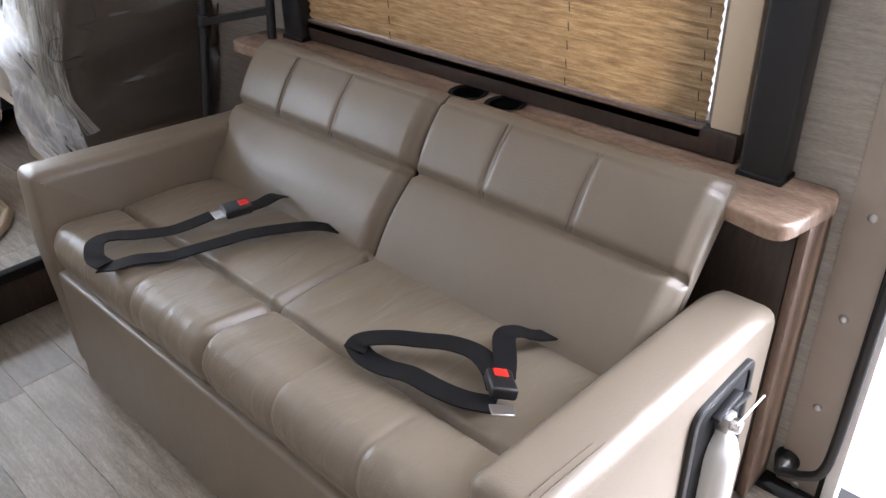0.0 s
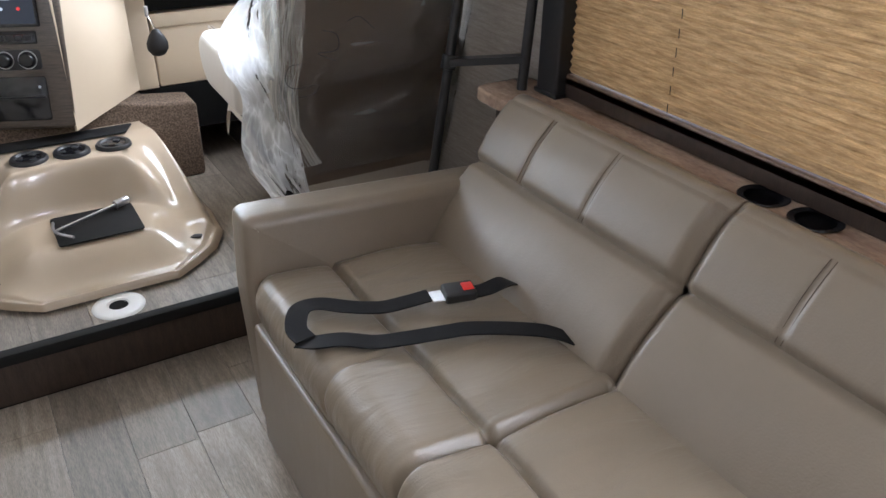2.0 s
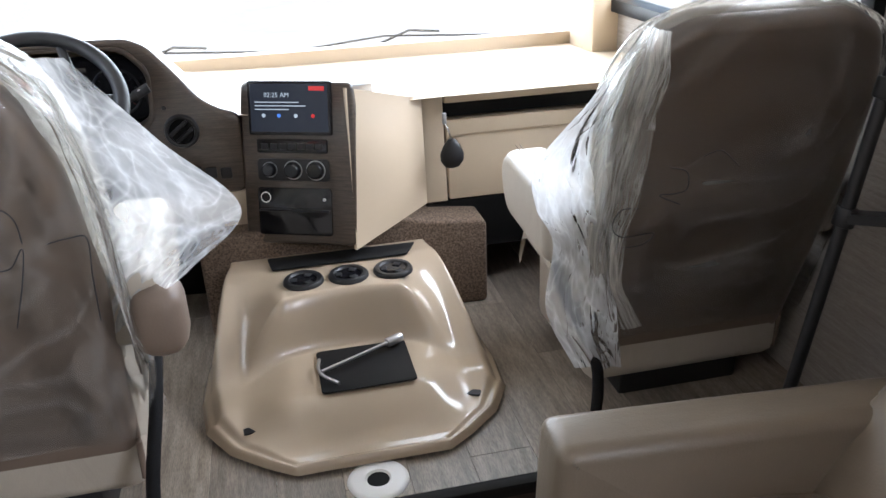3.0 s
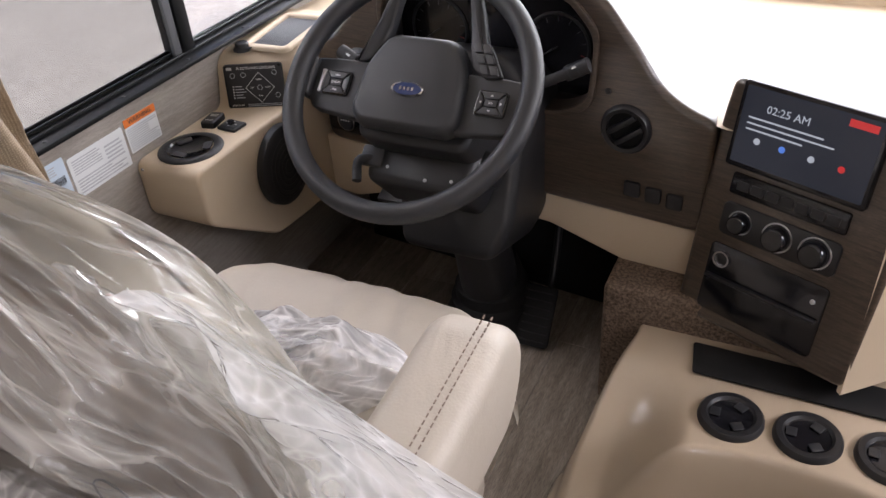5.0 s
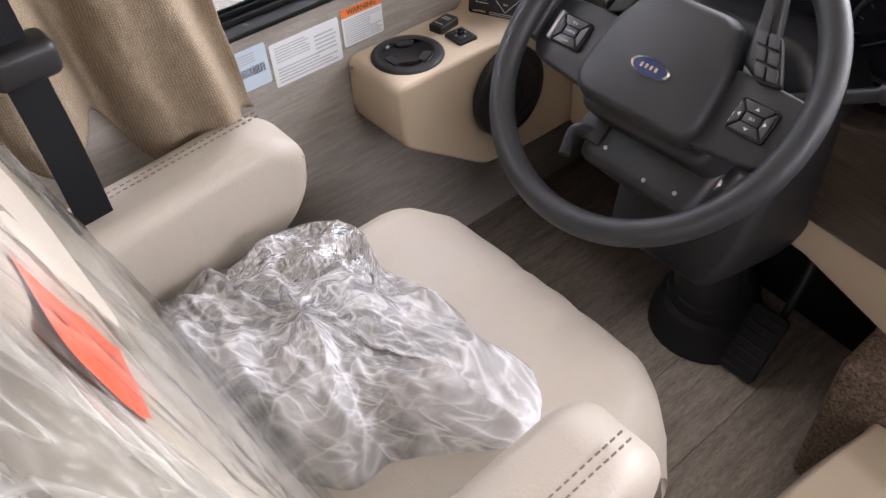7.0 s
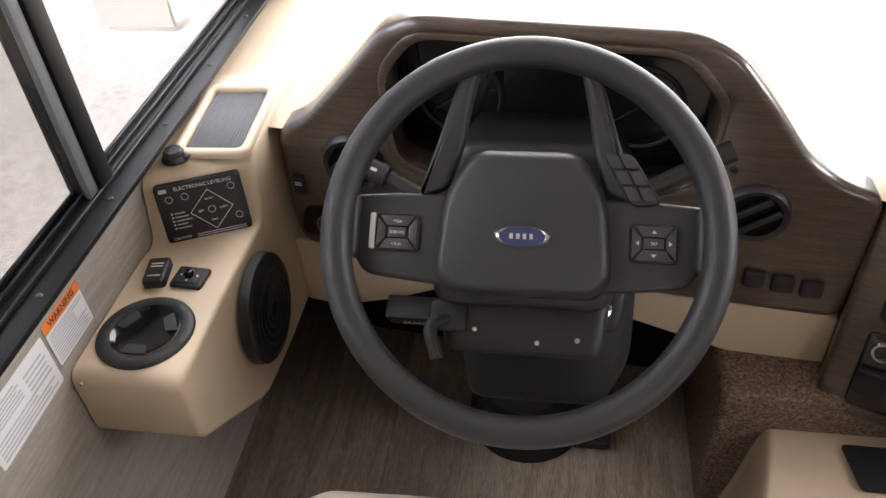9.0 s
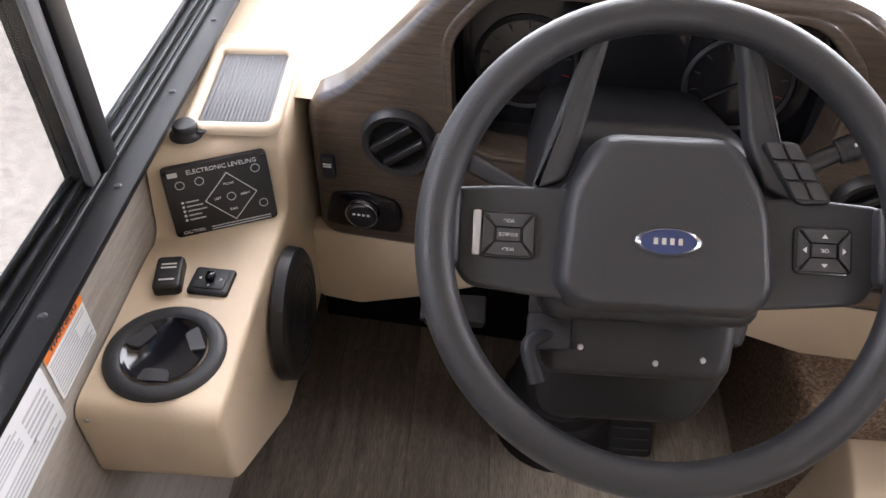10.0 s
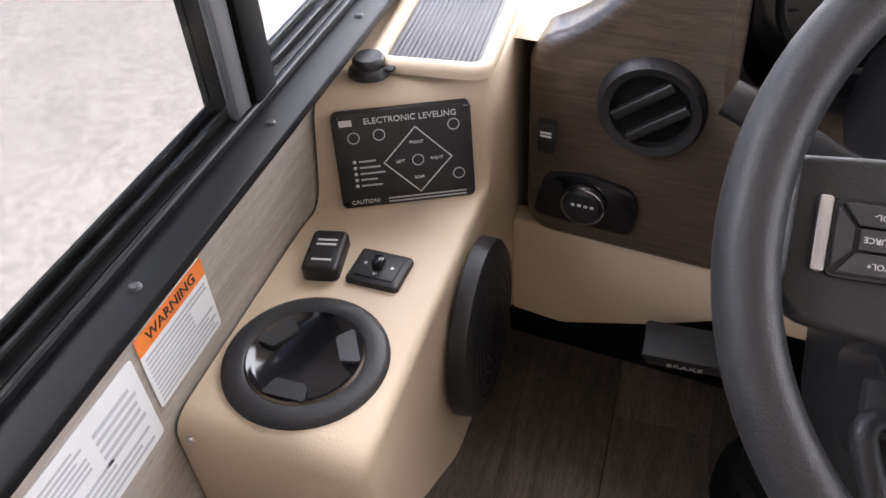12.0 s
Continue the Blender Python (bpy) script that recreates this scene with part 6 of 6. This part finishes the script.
def captain_seat(label, x, y, dz=0.0, foot=-0.07, pivot=True):
    s = thing("captain_seat", label, "seat", "cab seats", (x, y, CAB + dz))
    part("cushion", seat_cushion(0.61, 0.63, 0.488, 0.16, [(-0.165, 0.005), (0.02, 0.007), (0.075, 0.004), (0.135, 0.006)]), M_CREAM, s, "cream leather cushion")
    part("cushion_base", box(-0.27, 0.27, -0.185, 0.22, 0.115, 0.395, 0.035, 3), M_CREAM, s, "cream seat skirt")
    part("piping", tube([(0.262, -0.170, 0.14), (0.266, -0.174, 0.22), (0.266, -0.170, 0.34)], 0.007), M_SEATBACK, s, "brown piping")
    part("pedestal", box(-0.17, 0.17, -0.16, 0.20, -dz, 0.13, 0.01), M_BLACK, s, "black swivel pedestal")
    # back, leaning to the rear
    bo = [(-0.265, foot), (0.265, foot), (0.30, 0.26), (0.29, 0.50), (0.25, 0.64), (0.17, 0.685), (-0.17, 0.685), (-0.25, 0.64), (-0.29, 0.50), (-0.30, 0.26)]
    bf = frame_of((0, -0.195, 0.395), (1, 0, 0), (0, -0.27, 1))
    part("backrest", puffy(bo, 0.082, bf @ Matrix.Translation((0, 0, 0.017)), 0.038), M_CREAM, s, "cream padded backrest")
    part("back_shell", puffy([(a * 1.0, b * 0.99 + 0.004) for a, b in bo], 0.06, bf @ Matrix.Translation((0, 0, 0.036)), 0.028), M_SEATBACK, s, "brown leather back shell")
    part("headrest", puffy([(-0.15, 0.50), (0.15, 0.50), (0.16, 0.60), (0.13, 0.665), (-0.13, 0.665), (-0.16, 0.60)], 0.07, bf @ Matrix.Translation((0, 0, -0.008)), 0.032), M_CREAM, s, "cream headrest bolster")
    for sx in (-1, 1):
        a = part("armrest", armrest(0.36, 0.118, 0.175), M_CREAM, s, "cream padded armrest")
        a.location = (sx * 0.322, 0.108, 0.59) if sx > 0 else (-0.350, 0.118, 0.600)
        a.rotation_euler = (radians(3), 0, 0)
        bm = None
        for off in (-0.0055, 0.0055):
            for k in range(30):
                yy = -0.335 + 0.0105 * k
                q = box(sx * 0.020 + off - 0.0009, sx * 0.020 + off + 0.0009, yy, yy + 0.0062, 0.0858 + (yy + 0.04) * 0.0272, 0.0884 + (yy + 0.04) * 0.0272)
                bm = q if bm is None else join(bm, q)
        part("stitching", bm, M_SEATBACK, a, "double row of brown stitches")
        if sx < 0:
            part("piping", tube([(0.050, -0.34, 0.056), (0.051, -0.2, 0.060), (0.051, -0.06, 0.062), (0.049, -0.022, 0.055), (0.047, 0.002, 0.03)], 0.0024), M_CREAM, a, "sewn edge seam")
        if pivot:
            part("arm_pivot", box(sx * 0.368 - 0.048, sx * 0.368 + 0.048, -0.285, -0.17, 0.470, 0.612, 0.040, 4), M_SEATBACK, s, "brown pivot cover")
    return s, bf


drv, bfr = captain_seat("cream leather driver seat wrapped in clear film", -0.535, 2.845, 0.0, -0.20)
pas, _ = captain_seat("cream leather passenger seat wrapped in clear film", 1.05, 3.02, -0.05, -0.225, False)


def sack(m, bo, rear, front, amp, seed, thick=0.0):
    """Loose film bag round a backrest."""
    n_a, n_h = 110, 60

    def fn(u, v):
        a = u * 6.28318531
        h = -0.12 + 0.835 * v
        w = 0.318 * (1 - 0.42 * max(0, (v - 0.72) / 0.28) ** 2)
        c, s_ = math.cos(a), math.sin(a)
        ex = abs(c) ** 0.45 * (1 if c > 0 else -1)
        ez = abs(s_) ** 0.55 * (1 if s_ > 0 else -1)
        crease = noise.noise((a * 3.1 + seed, h * 1.6 + a * 1.2, seed)) + 0.5 * noise.noise((a * 9 + seed, h * 3.5, 2)) + 0.3 * (1 - abs(noise.noise((a * 7 + h * 9, h * 2.5, seed + 4))) * 3)
        k = amp * crease + 0.008
        zc = (front - rear) / 2
        zz = (front + rear) / 2
        cap = math.sqrt(max(0.0, 1 - max(0, (v - 0.9) / 0.1) ** 2))
        return m @ Vector(((w + k) * ex * cap, h, zz + (zc + k) * ez * cap))

    return surface(fn, n_a, n_h)


cov = thing("seat_cover_film", "clear crinkled plastic film over the driver seat back", "plastic film", "protective films", drv.location)
part("bag", sack(bfr, None, -0.072, 0.045, 0.008, 1.3), M_FILM_THIN, cov, "", 3)
cov2 = thing("seat_cover_film", "clear crinkled plastic film over the passenger seat back", "plastic film", "protective films", pas.location)
part("bag", sack(bfr, None, -0.072, 0.045, 0.010, 6.1), M_FILM_THIN, cov2, "", 3)


def fan(a_pts, b_pts, amp, seed, nu=70, nv=50, folds=9, ragged=0.0, along=False):
    """A creased sheet between two rails."""
    A, B = smooth_path(a_pts, 12), smooth_path(b_pts, 12)

    def at(P, t):
        k = min(len(P) - 1.001, t * (len(P) - 1))
        i = int(k)
        return P[i].lerp(P[i + 1], k - i)

    def fn(u, v):
        p, q = at(A, u), at(B, u)
        d = p.lerp(q, ragged * noise.noise((u * 2.6, seed, 1.4)) * (1 - v) + 0.12 * ragged * noise.noise((u * 9, seed, 4.3)) * (1 - v) + v)
        nrm = (q - p).cross(at(A, min(1, u + 0.02)) - at(A, max(0, u - 0.02)))
        nrm = nrm.normalized() if nrm.length > 1e-6 else Vector((0, 0, 1))
        a, b = (v, u) if along else (u, v)
        f = math.sin(a * folds * 2 + 3 * noise.noise((a * 4, b * 2, seed))) * 0.3 + noise.noise((a * 7 + seed + b * 2.5, b * 2.6, seed)) + 0.8 * (0.3 - abs(noise.noise((a * 9 + b * 5, b * 4.5 + seed, seed)))) + 0.15 * (0.3 - abs(noise.noise((a * 22 - b * 6, b * 9 + seed, seed + 2))))
        return d + nrm * amp * f * math.sin(math.pi * min(1, 0.15 + v))

    return surface(fn, nu, nv)


def local(bm, ob):
    bm.transform(Matrix.Translation(-Vector(ob.location)))
    return bm


# film billowing off the driver's seat towards the aisle
part("tail", local(fan([(-0.30, 2.47, 1.21), (-0.265, 2.51, 1.07), (-0.26, 2.57, 0.85), (-0.26, 2.60, 0.68)], [(-0.20, 2.48, 1.20), (-0.10, 2.54, 1.05), (0.007, 2.59, 0.90), (-0.105, 2.59, 0.79)], 0.018, 2.2), cov), M_FILM_TAIL, cov, "milky film tail", 3)
FR = [(-0.42, 2.49, 1.262), (-0.33, 2.505, 1.25), (-0.262, 2.535, 1.20), (-0.228, 2.562, 1.12), (-0.212, 2.594, 1.0), (-0.208, 2.645, 0.82), (-0.208, 2.68, 0.66)]
part("side_sheet", local(fan([(-0.40, 2.40, 1.255), (-0.30, 2.38, 1.23), (-0.215, 2.36, 1.15), (-0.205, 2.39, 1.05), (-0.20, 2.44, 0.92), (-0.20, 2.48, 0.78), (-0.20, 2.52, 0.64)], FR, 0.012, 4.4, 90, 110, 7, 0.3, True), cov), M_FILM_SIDE, cov, "", 3)
part("front_sheet", local(fan([(x - 0.65, y - 0.005, z) for x, y, z in FR], FR, 0.010, 7.7, 90, 160, 9, 0.0, True), cov), M_FILM, cov, "", 3)
part("label_strip", local(fan([(-0.52, 2.550, 1.17), (-0.496, 2.563, 1.13), (-0.488, 2.584, 1.05), (-0.38, 2.576, 1.08), (-0.285, 2.566, 1.12)], [(-0.50, 2.548, 1.185), (-0.43, 2.549, 1.185), (-0.36, 2.548, 1.19), (-0.30, 2.548, 1.19), (-0.287, 2.558, 1.14)], 0.002, 1.1, 20, 6, 2), cov), M_REDLABEL, cov, "red-orange printed strip", 3)


def heap(u, v):
    a, r = u * 6.28318531, v
    lobes = 1 + 0.16 * math.sin(a * 2 + 0.6) + 0.10 * math.sin(a * 5 + 1.0) + 0.07 * noise.noise((a * 3, 0, 4))
    x, y = 0.275 * r * lobes * math.cos(a), 0.185 * r * lobes * math.sin(a)
    # gathers running out from a knot, crossed by finer crumples
    q = Vector((x * 1.0 + 0.02 * noise.noise((x * 14, y * 14, 1)), y + 0.02 * noise.noise((x * 14, y * 14, 7)), 0))
    ridge = 0.020 * (0.5 - abs(noise.noise((a * 2.6 + r * 1.5, r * 1.1, 2.0)))) * min(1, r * 3)
    for k, (f, w) in enumerate(((7, 0.034), (15, 0.020), (32, 0.006))):
        ridge += w * (0.5 - abs(noise.noise((q.x * f * 0.7 + 2 * k, q.y * f * 1.3 + q.x * f * 0.4, k * 3.1)))) * 1.4
    h = 0.095 * (1 - r**2.4) + ridge * (1 - r**6) * 1.2
    return (x * math.cos(0.5) - y * math.sin(0.5), x * math.sin(0.5) + y * math.cos(0.5), max(0.003, h))


hp = thing("film_heap", "crumpled heap of clear plastic film on the driver seat", "plastic film", "protective films", (-0.60, 2.80, CAB + 0.468))
part("crumple", surface(heap, 240, 100), M_FILM_HEAVY, hp, "", 3)


def inner(u, v):
    x, y, z = heap(u, v)
    return (x * 0.93, y * 0.93, z * 0.62 + 0.012 * noise.noise((x * 30, y * 30, 9)))


part("under_layer", surface(inner, 110, 40), M_FILM_HEAVY, hp, "", 3)

ridge_ = [(-0.80, 2.79, 0.70), (-0.775, 2.89, 0.735), (-0.705, 2.945, 0.755), (-0.635, 2.935, 0.745), (-0.575, 2.875, 0.70)]
part("tuft", local(fan([(-0.81, 2.79, 0.635), (-0.79, 2.90, 0.635), (-0.70, 2.965, 0.640), (-0.61, 2.945, 0.640), (-0.56, 2.885, 0.645)], ridge_, 0.030, 5.2, 130, 40, 9), hp), M_FILM_HEAVY, hp, "standing ruffle of film", 3)
part("tuft", local(fan(ridge_, [(-0.74, 2.76, 0.71), (-0.70, 2.80, 0.715), (-0.66, 2.83, 0.72), (-0.62, 2.82, 0.72), (-0.58, 2.80, 0.72)], 0.026, 8.1, 130, 50, 9), hp), M_FILM_HEAVY, hp, "folded ruffle of film", 3)

# passenger film tail on the aisle side
part("tail", local(fan([(0.86, 2.70, 1.17), (0.80, 2.71, 1.00), (0.79, 2.72, 0.84), (0.79, 2.73, 0.66), (0.80, 2.73, 0.48), (0.82, 2.73, 0.34)], [(0.81, 2.69, 1.15), (0.70, 2.71, 1.00), (0.600, 2.735, 0.87), (0.605, 2.745, 0.77), (0.645, 2.745, 0.68), (0.630, 2.74, 0.52), (0.70, 2.73, 0.36)], 0.015, 9.4, 120, 70), cov2), M_FILM_MILKY, cov2, "milky film tail", 3)
part("back_fold", local(fan([(0.80, 2.590, 1.15), (0.80, 2.62, 1.0), (0.79, 2.655, 0.80), (0.80, 2.69, 0.62), (0.86, 2.722, 0.45)], [(0.79, 2.66, 1.15), (0.73, 2.70, 0.98), (0.71, 2.74, 0.80), (0.71, 2.76, 0.60), (0.74, 2.772, 0.42)], 0.010, 3.3, 90, 60, 9, 0.5), cov2), M_FILM, cov2, "gathered clear film", 3)

# marker strokes on the films
for ob, pts in (
    (cov, [(-0.319, 2.487, 0.928), (-0.318, 2.476, 0.969), (-0.335, 2.471, 0.99), (-0.362, 2.477, 0.965), (-0.38, 2.489, 0.92), (-0.374, 2.499, 0.885), (-0.349, 2.499, 0.883), (-0.322, 2.49, 0.917), (-0.341, 2.508, 0.853), (-0.376, 2.532, 0.762)]),
    (cov, [(-0.285, 2.489, 0.921), (-0.25, 2.488, 0.927), (-0.226, 2.489, 0.922), (-0.236, 2.509, 0.849), (-0.246, 2.534, 0.755)]),
    (cov2, [(0.803, 2.674, 0.776), (0.762, 2.673, 0.777), (0.749, 2.684, 0.738), (0.776, 2.692, 0.707), (0.848, 2.692, 0.707), (0.83, 2.699, 0.68), (0.783, 2.7, 0.677)]),
    (cov2, [(0.851, 2.648, 0.87), (0.893, 2.653, 0.853), (0.903, 2.664, 0.813), (0.88, 2.667, 0.803), (0.842, 2.666, 0.803), (0.896, 2.674, 0.774)]),
    (cov2, [(0.922, 2.644, 0.887), (0.96, 2.642, 0.895), (1.008, 2.652, 0.855)]),
):
    part("marker_stroke", local(tube([(x, y - 0.012, z) for x, y, z in pts], 0.0011), ob), M_INK, ob, "black marker stroke")

# seat belts of the cab
db = thing("driver_belt", "black driver seat belt hanging from the wall", "seat belt", "cab seat belts", (LW + 0.12, 2.62, 0.9))
part("webbing", local(ribbon([(-0.925, 2.655, 1.35), (-0.895, 2.665, 1.05), (-0.875, 2.668, 0.90), (-0.875, 2.668, 0.70)], 0.047, 0.0016, 8, (1, 0, 0)), db), M_BELT, db)
part("guide", local(box(-0.925, -0.87, 2.63, 2.71, 1.03, 1.075, 0.012, 3), db), M_BLACK, db, "black belt guide")
for sx, ob in ((0.29, drv), (-0.305, pas)):
    b = thing("lap_belt", "black lap belt strap at the seat side", "seat belt", "cab seat belts", (ob.location.x + sx, ob.location.y - 0.2, CAB))
    part("strap", tube([(0.035 * (1 if sx > 0 else -1), 0.10, 0.42), (0.03 * (1 if sx > 0 else -1), 0.0, 0.33), (0.01, -0.09, 0.20), (0.0, -0.12, 0.05), (0, -0.12, 0.0)], 0.014), M_BELT, b)
    part("buckle", box(-0.02, 0.02, 0.08, 0.12, 0.40, 0.47, 0.008, 3, Matrix.Translation((0.035 * (1 if sx > 0 else -1), 0, 0))), M_BLACK, b, "black buckle")

# ---- vinyl planks ----


def planks(floor_ob, x0, x1, y0, y1, z, w, length, seed):
    rnd = random.Random(seed)
    cache = {}
    x, col = x0, 0
    while x < x1 - 0.01:
        wx = min(w, x1 - x)
        y = y0 - rnd.uniform(0, length)
        while y < y1:
            a, b = max(y, y0), min(y + length, y1)
            y += length
            if b - a < 0.03:
                continue
            key = (round(wx, 3), round(b - a, 3))
            if key not in cache:
                cache[key] = mesh_of("plank", box(0.0003, wx - 0.0003, 0.0003, b - a - 0.0003, -0.006, 0.0, 0.0007, 1), M_PLANK)
            o = new("plank", cache[key])
            o.parent = floor_ob
            o.location = (x, a, z)
        x += w
        col += 1


planks(bpy.data.objects["floor"], LW, 1.30, -1.2, 2.61, 0.0, 0.152, 0.92, 3)
planks(bpy.data.objects["cab_floor"], LW, RW, 2.632, 4.28, CAB, 0.152, 0.92, 5)
